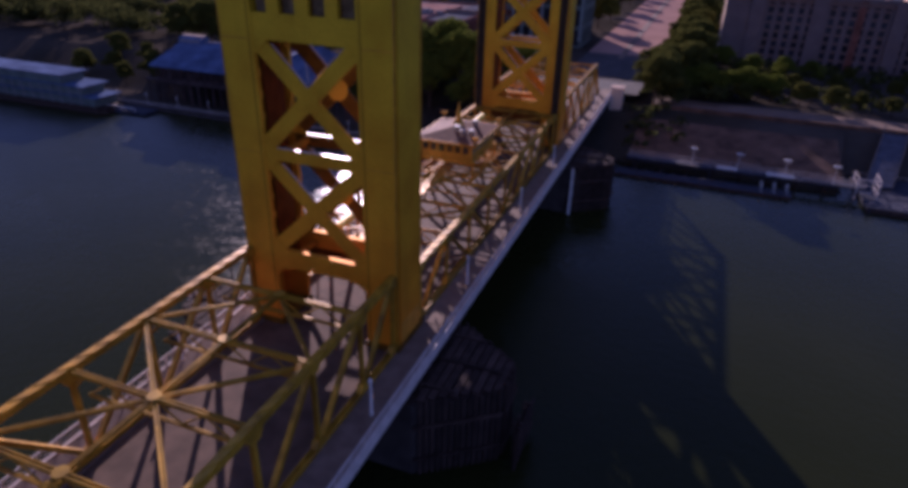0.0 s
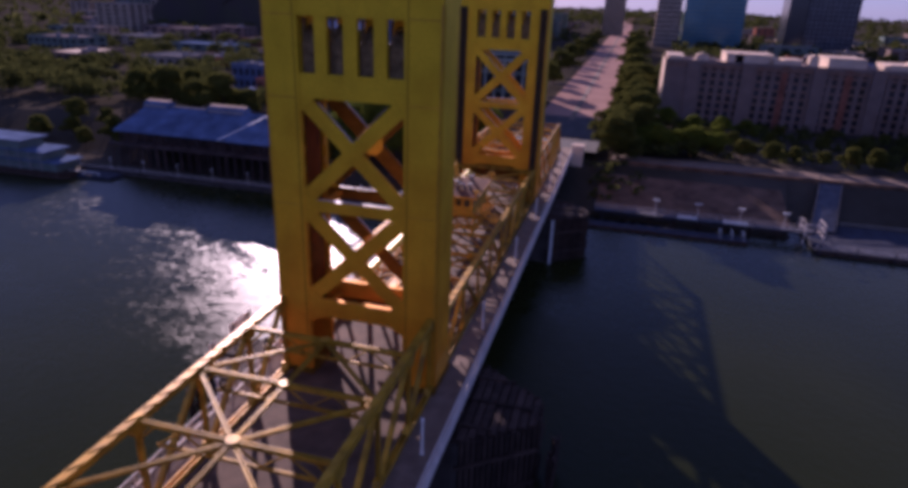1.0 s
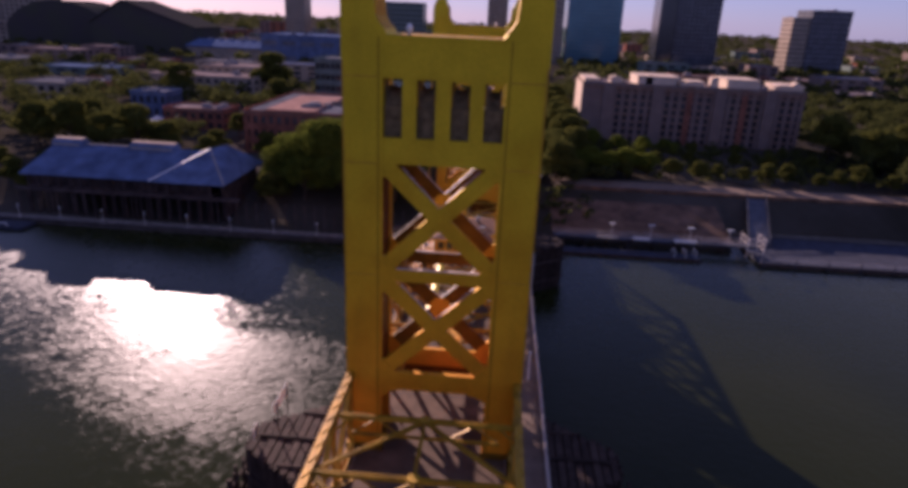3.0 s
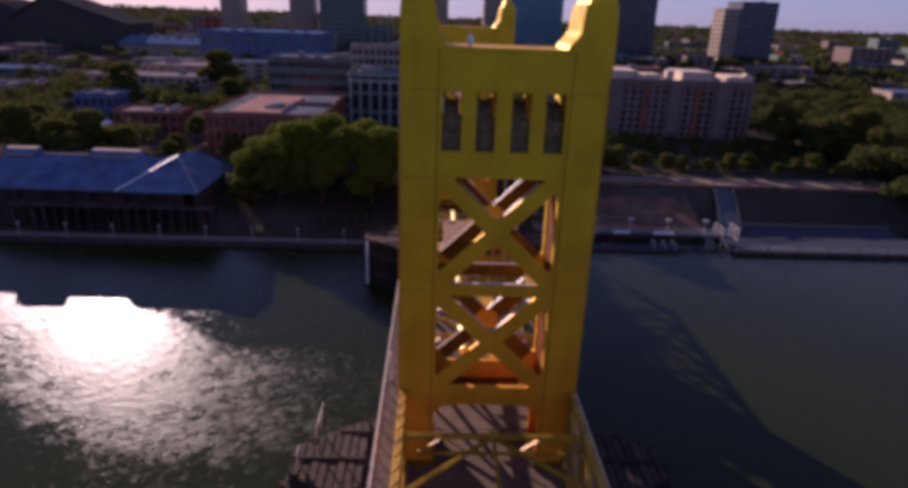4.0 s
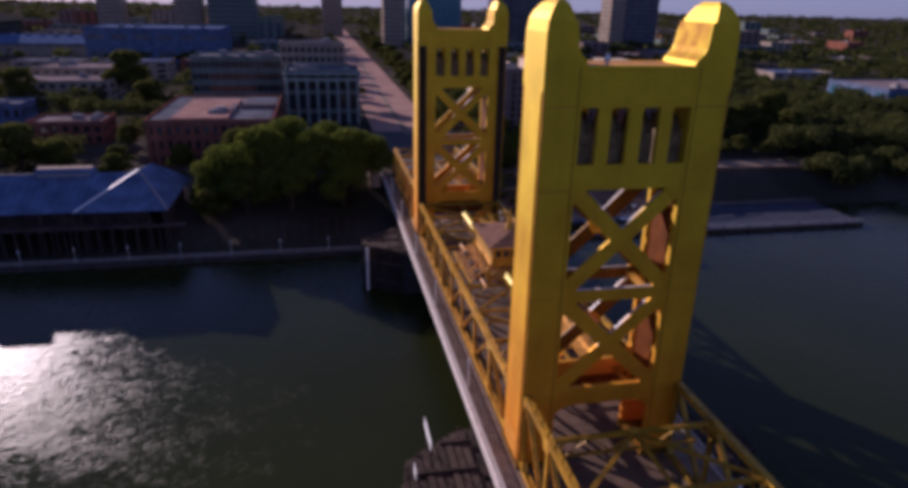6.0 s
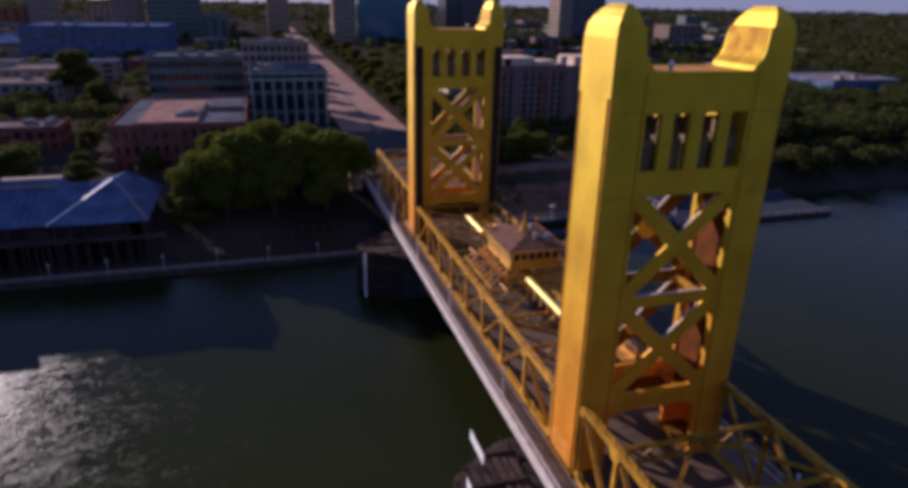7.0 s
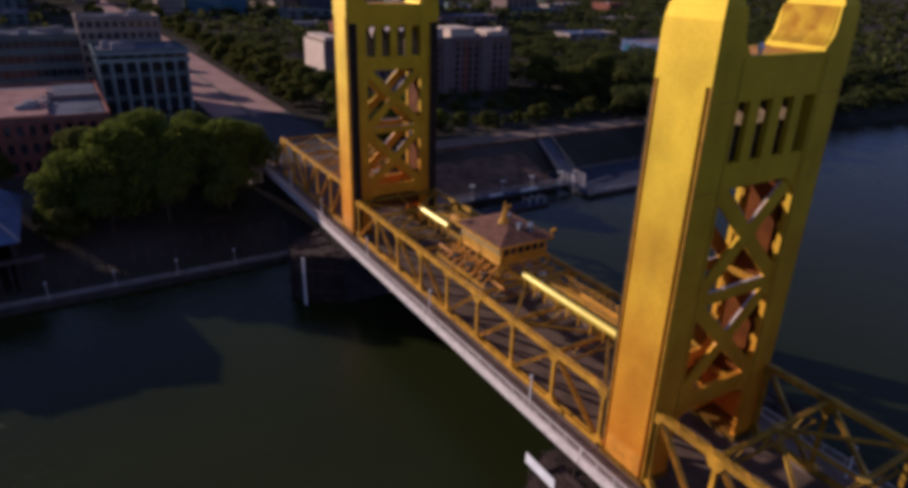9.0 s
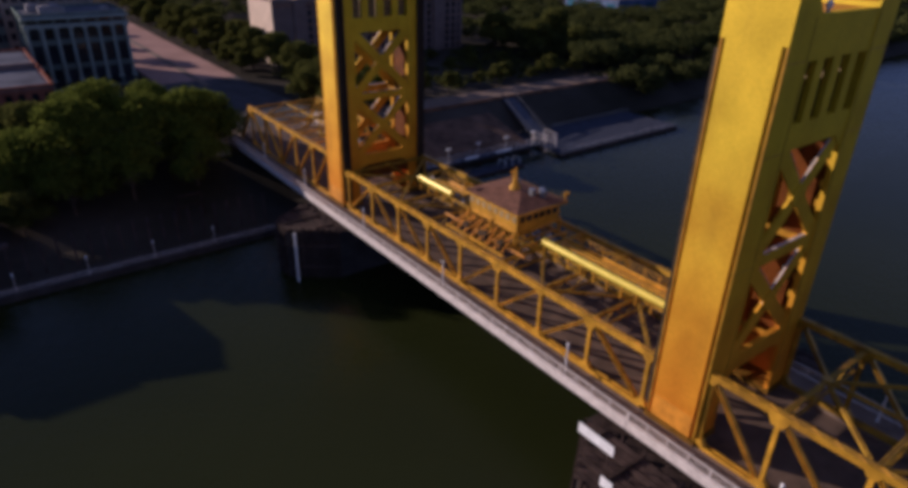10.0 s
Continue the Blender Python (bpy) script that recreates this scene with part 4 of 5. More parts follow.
for x, y, z, turn, size in ((-55, 113, 4.4, 200, 0.5), (-43, 119, 6.5, 40, 1.05), (-51, 117, 5, 150, 0.9), (-35, 112, 4.4, 10, 0.8), (-22, 113, 4.4, 77, 0.8), (-46, 111, 4, 190, 0.72), (-19, 121, 6.5, 200, 1.0), (-36, 129, 8, 290, 1.02), (-25, 131, 8, 90, 0.9),
                            (47, 178, 8, 30, 0.42), (56, 176, 8, 80, 0.45), (64, 178, 8, 140, 0.4), (38, 182, 8, 10, 0.5)):
    plant(oak, x, y, z, turn, size)
for x, y, z, turn, size in ((-97, 138, 8, 170, 0.72), (-106, 137, 8, 260, 1.05), (-116, 136, 8, 320, 0.85), (-127, 138, 8, 220, 1.1), (-139, 137, 8, 20, 1.0), (-118, 292, 8, 70, 1.55), (-152, 260, 8, 170, 1.2), (-100, 252, 8, 200, 0.9), (-13, 126, 8, 60, 0.8), (-50, 138, 8, 250, 0.85), (-82, 131, 8, 40, 0.55), (-88, 172, 8, 300, 0.6), (-84, 142, 8, 15, 0.55), (-140, 168, 8, 110, 0.8), (-66, 138, 8, 75, 0.6), (-116, 150, 8, 5, 0.6),
                            (24, 132, 8, 20, 0.7), (30, 152, 8, 200, 0.9), (28, 170, 8, 300, 1.0), (30, 190, 8, 120, 1.0), (27, 206, 8, 0, 1.0), (29, 224, 8, 44, 1.0), (27, 244, 8, 99, 1.0), (30, 262, 8, 140, 1.1), (26, 284, 8, 10, 1.0),
                            (46, 160, 8, 12, 0.62), (58, 163, 8, 120, 0.55), (70, 166, 8, 200, 0.6), (84, 165, 8, 310, 0.6), (96, 168, 8, 20, 0.62), (110, 166, 8, 140, 0.6), (76, 186, 8, 80, 0.5), (92, 188, 8, 10, 0.5), (108, 186, 8, 260, 0.5), (38, 150, 8, 5, 0.5), (62, 150, 8, 95, 0.45), (120, 152, 8, 195, 0.6), (132, 170, 8, 70, 1.0), (144, 160, 8, 30, 0.9), (126, 190, 8, 250, 1.1), (150, 178, 8, 140, 1.2)):
    plant(elm, x, y, z, turn, size * (0.62 if 34 < x < 125 and 140 < y < 195 else 1.0))


for k in range(14):
    plant(elm, 30 + 7.1 * k, 143.5 + 3 * math.sin(2.3 * k), 8, 67 * k, 0.40 + 0.08 * math.sin(1.7 * k))


for k in range(17):
    plant(elm, 26 + 2 * math.sin(3 * k), 300 + 24 * k, 8, 53 * k, 0.9 + 0.2 * math.sin(2 * k))
    plant(elm, -15 + 2 * math.sin(2 * k), 262 + 26 * k, 8, 91 * k, 0.8 + 0.2 * math.cos(2 * k))
for k in range(12):
    plant(elm, 21.5 + math.sin(4 * k), 202 + 13 * k, 8, 47 * k, 0.5 + 0.1 * math.sin(3 * k))
for k, (x, y, z) in enumerate(((-119, 104, 2.2), (-126, 108, 3.4), (-133, 104, 2.2), (-141, 109, 3.6), (-150, 105, 2.6), (-122, 116, 5.6), (-136, 117, 5.8), (-148, 118, 6))):
    plant(elm, x, y, z, 75 * k, 0.5 + 0.08 * math.sin(2 * k))
# elms added to keep the low sun off the revetment
for k, (x, y) in enumerate(((22, 130), (23, 137), (21.5, 144), (23, 151))):
    plant(elm, x, y, 8, 80 * k, 0.85)
for k in range(7):
    plant(oak, 30 + 3.6 * k, 143 + 0.6 * k, 8, 60 * k, 0.46 + 0.06 * math.sin(2 * k))
# elms added so that their shadow fills the gap beside the pavilion
for k, (x, y, z) in enumerate(((-55, 108, 2.8), (-56, 114, 4.4), (-54, 120, 6.2))):
    plant(elm, x, y, z, 70 * k, 0.62)


def wood(name, label, spots, count_each, size, seed, material):
    rng = np.random.default_rng(seed)
    cs, rs = [], []
    for x, y, z, r in spots:
        for _ in range(4):
            cs.append((x + rng.normal() * r * 0.5, y + rng.normal() * r * 0.5, z + r * rng.uniform(0.6, 1.3)))
            rs.append(r * rng.uniform(0.45, 0.75))
    v, f = leaf_cloud(np.array(cs), np.array(rs), len(spots) * count_each, size, seed)
    ob = new(name, cloud_mesh(name, v, f, material))
    return tagged(ob, label, "trees", "", "stuff")


rng = random.Random(11)
BLOCKED = [(-150, -50, 100, 136), (-84, -34, 140, 204), (-126, -94, 180, 206), (-150, -128, 200, 222), (-46, -6, 195, 232), (-82, -34, 228, 266), (34, 126, 196, 242), (-24, 22, 120, 2000), (266, 322, 242, 294), (-290, -200, 540, 610), (-198, -98, 488, 564), (-395, -285, 566, 634), (-514, -386, 606, 674)]


def free(x, y, pad=0.0):
    return not any(a - pad < x < b + pad and c - pad < y < d + pad for a, b, c, d in BLOCKED)


# ---- east bank: buildings ----


def building(name, label, x0, x1, y0, y1, z1, wall_mat, roof_mat, floors, bays, z0=8.0, sides=(1, 1), pane_mat=None, pier=0.45, group="", side_bays=None, units=3, sill=0.45, plain=False, spandrel_mat=None):
    """Solid core, piers and spandrels proud of recessed panes, parapet and roof plant."""
    t = thing(name, label, "building", group, (x0 + x1) / 2, (y0 + y1) / 2, z0)
    hx, hy, h = (x1 - x0) / 2, (y1 - y0) / 2, z1 - z0
    fl = h / floors
    pane_mat = pane_mat or PANE
    bay_w = 2 * hx / bays
    side_bays = side_bays or max(2, round(2 * hy / bay_w))
    side_w = 2 * hy / side_bays
    lights = [(0, -hx + (i + 0.5) * bay_w, -hy, (k + 0.5) * fl) for k in range(floors) for i in range(bays)]
    lights += [(1, s * hx, -hy + (i + 0.5) * side_w, (k + 0.5) * fl) for s, show in zip((-1, 1), sides) if show for k in range(floors) for i in range(side_bays)]
    gw, gs, gh = bay_w * (1 - pier) / 2, side_w * (1 - pier) / 2, fl * (1 - sill) / 2
    if plain:
        wall = part("wall", Shape().box(-hx, hx, -hy, hy, 0, h), wall_mat, t)
        panes = Shape()
        for way, x, y, z in lights:
            if way == 0:
                panes.box(x - gw, x + gw, y - 0.03, y + 0.05, z - gh, z + gh)
            else:
                panes.box(x - 0.05, x + 0.05, y - gs, y + gs, z - gh, z + gh)
        tagged(part("window_pane", panes, pane_mat, wall), kind="stuff")
    else:
        wall = part("wall", Shape().box(-hx + 0.35, hx - 0.35, -hy + 0.35, hy, 0, h - 0.3), wall_mat, t)
        for k in range(floors + 1):
            za, zb = max(0, k * fl - fl * sill / 2), min(h, k * fl + fl * sill / 2)
            part("spandrel", Shape().box(-hx, hx, -hy, -hy + 0.36, za, zb), spandrel_mat or wall_mat, t)
            for s in (-1, 1):
                part("spandrel", Shape().box(*sorted((s * hx, s * (hx - 0.36))), -hy + 0.36, hy, za, zb), spandrel_mat or wall_mat, t)
        post = Shape().box(-pier * bay_w / 2, pier * bay_w / 2, -0.03, 0.36, 0, h).mesh("pier", wall_mat)
        for i in range(bays + 1):
            p = part("pier", post, None, t)
            p.location = (min(max(-hx + i * bay_w, -hx + pier * bay_w / 2 - 0.03), hx - pier * bay_w / 2 + 0.03), -hy, 0)
        post = Shape().box(-0.36, 0.36, -pier * side_w / 2, pier * side_w / 2, 0, h).mesh("pier", wall_mat)
        for i in range(side_bays + 1):
            for s in (-1, 1):
                p = part("pier", post, None, t)
                p.location = (s * (hx - 0.33), min(max(-hy + i * side_w, -hy + 0.4 + pier * side_w / 2), hy - pier * side_w / 2), 0)
        glass = Shape().box(-gw, gw, -0.03, 0.03, -gh, gh).mesh("window_pane", pane_mat)
        glass_side = Shape().box(-0.03, 0.03, -gs, gs, -gh, gh).mesh("window_pane", pane_mat)
        for way, x, y, z in lights:
            p = part("window_pane", glass_side if way else glass, None, wall)
            p.location = (x * (1 - 0.31 / hx), y, z) if way else (x, y + 0.31, z)
    roof = Shape().box(-hx - 0.15, hx + 0.15, -hy - 0.15, hy + 0.15, h, h + 0.25)
    top = part("roof", roof, roof_mat, t)
    rim = Shape()
    for a in ((-hx - 0.2, hx + 0.2, -hy - 0.2, -hy + 0.15), (-hx - 0.2, hx + 0.2, hy - 0.15, hy + 0.2), (-hx - 0.2, -hx + 0.15, -hy + 0.15, hy - 0.15), (hx - 0.15, hx + 0.2, -hy + 0.15, hy - 0.15)):
        rim.box(*a, h + 0.25, h + 0.95)
    part("parapet", rim, wall_mat, top)
    rr = random.Random(int(abs(x0 * 7 + y0)))
    for _ in range(units):
        ux, uy, uw, ud, uh = rr.uniform(-hx * 0.7, hx * 0.7), rr.uniform(-hy * 0.6, hy * 0.6), rr.uniform(1, 2.6), rr.uniform(1, 2.2), rr.uniform(0.9, 2.2)
        part("roof_unit", Shape().box(ux - uw, ux + uw, uy - ud, uy + ud, h + 0.25, h + 0.25 + uh).box(ux - uw * 0.6, ux + uw * 0.6, uy - ud * 0.6, uy + ud * 0.6, h + 0.25 + uh, h + 0.5 + uh), PLANT_UNIT, top)
    return t


# riverside hotel: long pale block with stepped roofline
hotel = building("hotel", "long pale stucco riverside hotel with stepped roofline", 37, 122, 208, 230, 30, STUCCO, PALE_ROOF, 8, 27, pier=0.46, units=9, spandrel_mat=SPANDREL, sill=0.3)
hx0, hy0 = 79.5, 219
for a, b, c, d, e in ((58, 74, 209.5, 226, 33.5), (92, 104, 209, 224, 33.8), (37.5, 43, 208.5, 228, 31.8), (112, 121, 209, 224, 32.4), (78, 84, 211, 220, 32.2)):
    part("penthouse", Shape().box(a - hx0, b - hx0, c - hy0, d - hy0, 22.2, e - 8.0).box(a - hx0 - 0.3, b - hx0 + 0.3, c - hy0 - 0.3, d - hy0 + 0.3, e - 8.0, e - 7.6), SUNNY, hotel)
for a in (47, 66, 90, 109):
    part("bay", Shape().box(a - 2.2 - hx0, a + 2.2 - hx0, 207.0 - hy0, 208.1 - hy0, 0, 22.4), STUCCO, hotel)

# sunward end wall: sunlight put into a lighter cream than the front
part("end_wall", Shape().box(-42.95, -42.6, -11.2, 11.0, 0, 22.3), SUNNY, hotel, "end wall painted in sunlit cream")
part("cornice", Shape().box(-42.8, 42.8, -11.45, -11.2, 20.4, 21.5), SPANDREL, hotel, "brown band under the roof edge")
part("blank_wall", Shape().box(-42.5, -34.5, -11.3, -11.05, 0.0, 20.3), STUCCO, hotel)
for a, w, e in ((-30, 2.2, 2.6), (-17, 1.4, 3.4), (-4, 2.6, 1.8), (8, 1.5, 3.8), (16, 1.8, 1.6), (24, 1.2, 2.8), (33, 2.4, 2.0), (39, 1.2, 3.2)):
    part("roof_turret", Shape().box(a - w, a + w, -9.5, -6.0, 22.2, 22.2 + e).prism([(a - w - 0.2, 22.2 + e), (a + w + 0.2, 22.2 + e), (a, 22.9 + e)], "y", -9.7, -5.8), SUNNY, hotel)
for a in (78.5, 99.5):
    part("brick_recess", Shape().box(a - 1.1 - hx0, a + 1.1 - hx0, 207.85 - hy0, 208.1 - hy0, 0, 22.3), BRICK, hotel, "red-brown wall strip between the wings")

# brick waterfront building with a pale parapet
brick = building("brick_building", "red brick waterfront building with pale flat roof", -77, -41, 149, 201, 21, BRICK, PALE_ROOF, 3, 14, pier=0.5, units=4)
part("roof_slab", Shape().box(-11, 5, -25, 14, 13.4, 14.2), PINK_ROOF, brick, "raised pinkish roof slab")
part("roof_well", Shape().box(6.5, 17, -24, -4, 13.3, 13.5).box(6.5, 17, 0, 24, 13.3, 13.5).box(-17.4, -11.5, -24, 24, 13.3, 13.5), GREY_ROOF, brick)
part("roof_wall", Shape().box(5.6, 17.6, -3, -2.2, 13.3, 14.8), STUCCO, brick)
building("low_building", "low old town building with pale curved-edge roof", -122, -99, 184, 200, 15, BRICK, PALE_ROOF, 2, 7, units=3, group="old town blocks", plain=True)
building("low_building", "blue-fronted low building in the old town", -146, -131, 204, 218, 18, BLUE_ROOF, GREY_ROOF, 2, 5, units=1, group="old town blocks", plain=True)
building("low_building", "blue-walled low building with pale roof beyond the riverside trees", 270, 318, 246, 290, 17, BLUE_ROOF, PALE_ROOF, 1, 4, pane_mat=BLUE_GLASS, units=2, group="old town blocks", plain=True)
# columned grey-green corner building
col = building("columned_building", "grey-green corner building with tall pale columns", -39.5, -12, 205, 228, 29.5, GREY_FACADE, GREY_ROOF, 3, 7, pier=0.24, units=5, sill=0.22)
for i in range(8):
    x = -13.2 + i * 26.4 / 7
    part("column", Shape().tube((x, -12.3, 3.5), (x, -12.3, 18.0), 0.5, 0.42, 10).box(x - 0.7, x + 0.7, -12.9, -11.6, 18.0, 18.6).box(x - 0.7, x + 0.7, -12.9, -11.6, 2.9, 3.5), COLUMN_STONE, col)
part("cornice", Shape().box(-14.2, 14.2, -12.9, -11.5, 18.6, 19.6).box(-14.4, 14.4, -13.1, -11.5, 20.9, 21.6), COLUMN_STONE, col)
building("office_block", "grey banded office block behind the waterfront", -78, -41, 236, 262, 32, GREY_FACADE, GREY_ROOF, 5, 16, pier=0.12, units=5, sill=0.5)
building("office_block", "dark office block beside the wide avenue", -42, -16, 230.5, 248, 38, TAN, GREY_ROOF, 8, 10, pier=0.3, units=3, pane_mat=DARK_GLASS)


def wharf_shed():
    t = thing("wharf_shed", "long wharf shed with blue-grey metal roof and cross gable", "shed")
    x0, x1, ye, yr, yb, ze, zr = -114.0, -64.0, 95.0, 108.0, 121.0, 11.4, 16.7
    part("roof", Shape().add([(x0, ye, ze), (x1, ye, ze), (x1, yb, ze), (x0, yb, ze), (x0 + 2, yr, zr), (x1 - 7, yr, zr), (x0, ye, ze - 0.3), (x1, ye, ze - 0.3), (x1, yb, ze - 0.3), (x0, yb, ze - 0.3)],
                             [(0, 1, 5, 4), (1, 2, 5), (2, 3, 4, 5), (3, 0, 4), (9, 8, 7, 6), (0, 6, 7, 1), (1, 7, 8, 2), (2, 8, 9, 3), (3, 9, 6, 0)]), BLUE_ROOF, t)
    ribs = Shape()
    for i in range(int((x1 - 8 - x0 - 3) / 1.6)):
        x = x0 + 3 + i * 1.6
        ribs.beam((x, ye + 0.1, ze + 0.08), (x, yr, zr + 0.05), 0.1, 0.12)
    tagged(part("roof_rib", ribs, BLUE_ROOF, t), kind="stuff")
    gx0, gx1, gy0, gy1, gz = -80.0, -61.0, 94.0, 121.5, 18.1
    part("end_pavilion_roof", Shape().add([(gx0, gy0, ze - 0.2), (gx1, gy0, ze - 0.2), (gx1, gy1, ze - 0.2), (gx0, gy1, ze - 0.2), (gx0, gy0, ze + 0.1), (gx1, gy0, ze + 0.1), (gx1, gy1, ze + 0.1), (gx0, gy1, ze + 0.1), (-68.5, 104.5, gz), (-66.7, 111, gz)],
                                          [(3, 2, 1, 0), (0, 1, 5, 4), (1, 2, 6, 5), (2, 3, 7, 6), (3, 0, 4, 7), (4, 5, 8), (5, 6, 9, 8), (6, 7, 9), (7, 4, 8, 9)]), BLUE_ROOF, t)
    # left hip is white: the sunlit slope's brightness put into its cap
    for ax, bx in ((gx0, -68.5), (gx1, -68.5)):
        part("hip_cap", Shape().beam((ax, gy0, ze + 0.15), (bx, 104.5, gz + 0.05), 0.5, 0.2), WHITE if ax == gx0 else PLANT_UNIT, t)
    for ma, mb in ((x0 + 2, -104.0), (-91.0, -79.0)):
        part("ridge_monitor", Shape().prism([(yr - 1.9, zr - 0.9), (yr - 1.9, zr + 0.7), (yr, zr + 1.4), (yr + 1.9, zr + 0.7), (yr + 1.9, zr - 0.9)], "x", ma, mb), BLUE_ROOF, t)
        # cream strip added on top paints the sunlit ridge
        part("lit_monitor_cap", Shape().box(ma + 0.2, mb - 0.2, yr - 0.7, yr + 0.9, zr + 1.15, zr + 1.55), SUNNY, t, "cream strip painted as the sunlit ridge")
        part("monitor_louvre", Shape().box(ma + 0.5, mb - 0.5, yr - 2.0, yr - 1.9, zr - 0.2, zr + 0.5), PLANT_UNIT, t)
    part("ridge_cap", Shape().box(-103.8, -91.2, yr - 0.3, yr + 0.3, zr - 0.05, zr + 0.2), PLANT_UNIT, t)
    part("floor_slab", Shape().box(x0 + 1, x1 - 1, ye + 0.8, yb - 1, 7.2, 8.0), DARK_WOOD, t)
    plank = Shape().box(-0.7, 0.7, -0.1, 0.1, 0, 3.4).mesh("wall_plank", DARK_WOOD)
    for i in range(int((x1 - x0 - 3) / 1.45)):
        p = part("wall_plank", plank, None, t)
        p.location = (x0 + 2 + i * 1.45, ye + 2.2 + random.uniform(-0.03, 0.03), 8.0)
    part("back_wall", Shape().box(x0 + 1.5, x1 + 1.2, yb - 1.6, yb - 1.2, 8.0, 11.3), DARK_WOOD, t)
    part("end_wall", Shape().box(x1 + 1.2, x1 + 1.5, ye + 1.5, yb - 1.2, 1.0, 11.3), DARK_WOOD, t)
    post = Shape().box(-0.2, 0.2, -0.2, 0.2, 0.5, 11.3).mesh("post", DARK_WOOD)
    for i in range(18):
        p = part("post", post, None, t)
        p.location = (x0 + 1.5 + i * (x1 - x0 - 3) / 17, ye + 1.0, 0)
    return t


wharf_shed()

# wharf face, quay walk and its lamps
structure("quay_walk", Shape().box(-160, -12.5, 89.6, 93.2, -3.0, 1.15), CONCRETE, "low concrete river walk at the water's edge", "quay")
structure("quay_rail", Shape().box(-160, -12.5, 89.75, 89.83, 2.1, 2.2).box(-160, -12.5, 89.75, 89.83, 1.6, 1.66), RAIL, "thin pale rail along the river walk", "rail")
quay_lamp = thing("quay_lamp", "slim pale lamp post on the river walk", "street lamp", "quay lamps", -80, 90.4, 1.15)
part("pole", Shape().tube((0, 0, 0), (0, 0, 3.0), 0.07, 0.05), RAIL, quay_lamp)
part("lantern", Shape().tube((0, 0, 3.0), (0, 0, 3.4), 0.14, 0.18).tube((0, 0, 3.4), (0, 0, 3.5), 0.2, 0.06), WHITE, quay_lamp)
for i in range(-5, 6):
    if i:
        copy_thing(quay_lamp, pose(-80 + 10.7 * i, 90.4, 1.15))
pile_wall = thing("timber_wharf", "dark timber wharf on piles above the quay", "wharf")
for i in range(42):
    x = -115 + i * 2.45
    part("timber_pole", Shape().tube((x, 95.2, 0.6), (x, 95.2, 7.2), 0.2, 0.18, 6), DARK_WOOD, pile_wall)
part("cap_beam", Shape().box(-116, -58, 94.9, 96.2, 7.1, 7.7), DARK_WOOD, pile_wall)
structure("stair_frame", Shape().box(-29.4, -29.1, 103, 103.3, 1.5, 7).box(-24.4, -24.1, 103, 103.3, 1.5, 7).box(-29.4, -24.1, 103, 103.3, 6.7, 7.0).box(-29.4, -24.1, 103, 103.3, 4.4, 4.6), TIMBER, "dark timber frame on the bank", "frame")

# abutment and the avenue
structure("abutment_wall", Shape().box(-12, 12, 126, 150, 2, 9.9), CONCRETE, "concrete bridge abutment", "wall")
structure("bastion", Shape().box(-14.6, -11.6, 122, 125, 4, 12.4).box(-14.8, -11.4, 121.8, 125.2, 12.4, 12.9), SUNNY, "pale stone bastion at the bridge end", "wall")
structure("bastion_south", Shape().box(11.6, 14.6, 122, 125, 4, 12.4).box(11.4, 14.8, 121.8, 125.2, 12.4, 12.9), SUNNY, "pale stone bastion at the bridge end", "wall")
# road colour splits at y 198: dark paints the shaded near stretch
ramp = Shape()
ramp.add([(x, y, z) for y, z in ((126, 10.7), (150, 9.6), (185, 8.25), (198, 8.24)) for x in (-7.5, 18)], [(0, 1, 3, 2), (2, 3, 5, 4), (4, 5, 7, 6)])
ramp.add([(x, y, 7.5) for y in (126, 185) for x in (-7.5, 18)], [(0, 1, 3, 2)])
structure("approach_road", ramp, ASPHALT, "asphalt ramp down to the avenue, dark for its shaded stretch", "road")
# beyond it the paler road colour carries the sunlight
avenue = Shape()
avenue.add([(-7.5, 198, 8.24), (18, 198, 8.24), (18, 2600, 8.1), (-7.5, 2600, 8.1)], [(0, 1, 2, 3)])
structure("avenue", avenue, ROADWAY, "wide avenue leading away from the bridge, pale as if sunlit", "road")
structure("avenue_median", Shape().box(4.2, 6.2, 190, 1500, 8.0, 8.4), WALKWAY, "low planted median of the avenue", "kerb")
structure("promenade", Shape().box(22, 132, 127, 138, 7.6, 8.12), WALKWAY, "tan riverside promenade", "pavement")
structure("promenade_wall", Shape().box(22, 132, 125.6, 126.2, 6.5, 9.0), LEVEE, "low brown floodwall along the promenade", "wall")
structure("revetment", Shape().add([(20, 101, 1.7), (65, 101, 1.7), (65, 125.4, 8.05), (20, 125.4, 8.05)], [(0, 1, 2, 3)]), LEVEE, "brown sloping river revetment", "bank")

# south docks
dock = thing("floating_dock", "blue-grey floating dock with pale rails", "dock", "docks", 0, 0, 0)
part("deck", Shape().box(68, 119, 92, 112, 0.3, 1.2), DOCKING, dock)
part("fender_strip", Shape().box(68, 119, 91.8, 92.0, -0.2, 1.0), TIMBER, dock)
for i in range(7):
    x = 68.5 + i * 7.4
    part("mooring_pole", Shape().tube((x, 91.5, -3), (x, 91.5, 2.6), 0.14, 0.14), DOCKING, dock)
for y in (92.4, 111.6):
    for z in (1.75, 2.2):
        part("rail", Shape().beam((68, y, z), (119, y, z), 0.045, 0.045), RAIL, dock)
pontoon = thing("boat_pier", "narrow raised boat pier with lamp posts and pale rails", "dock", "docks")
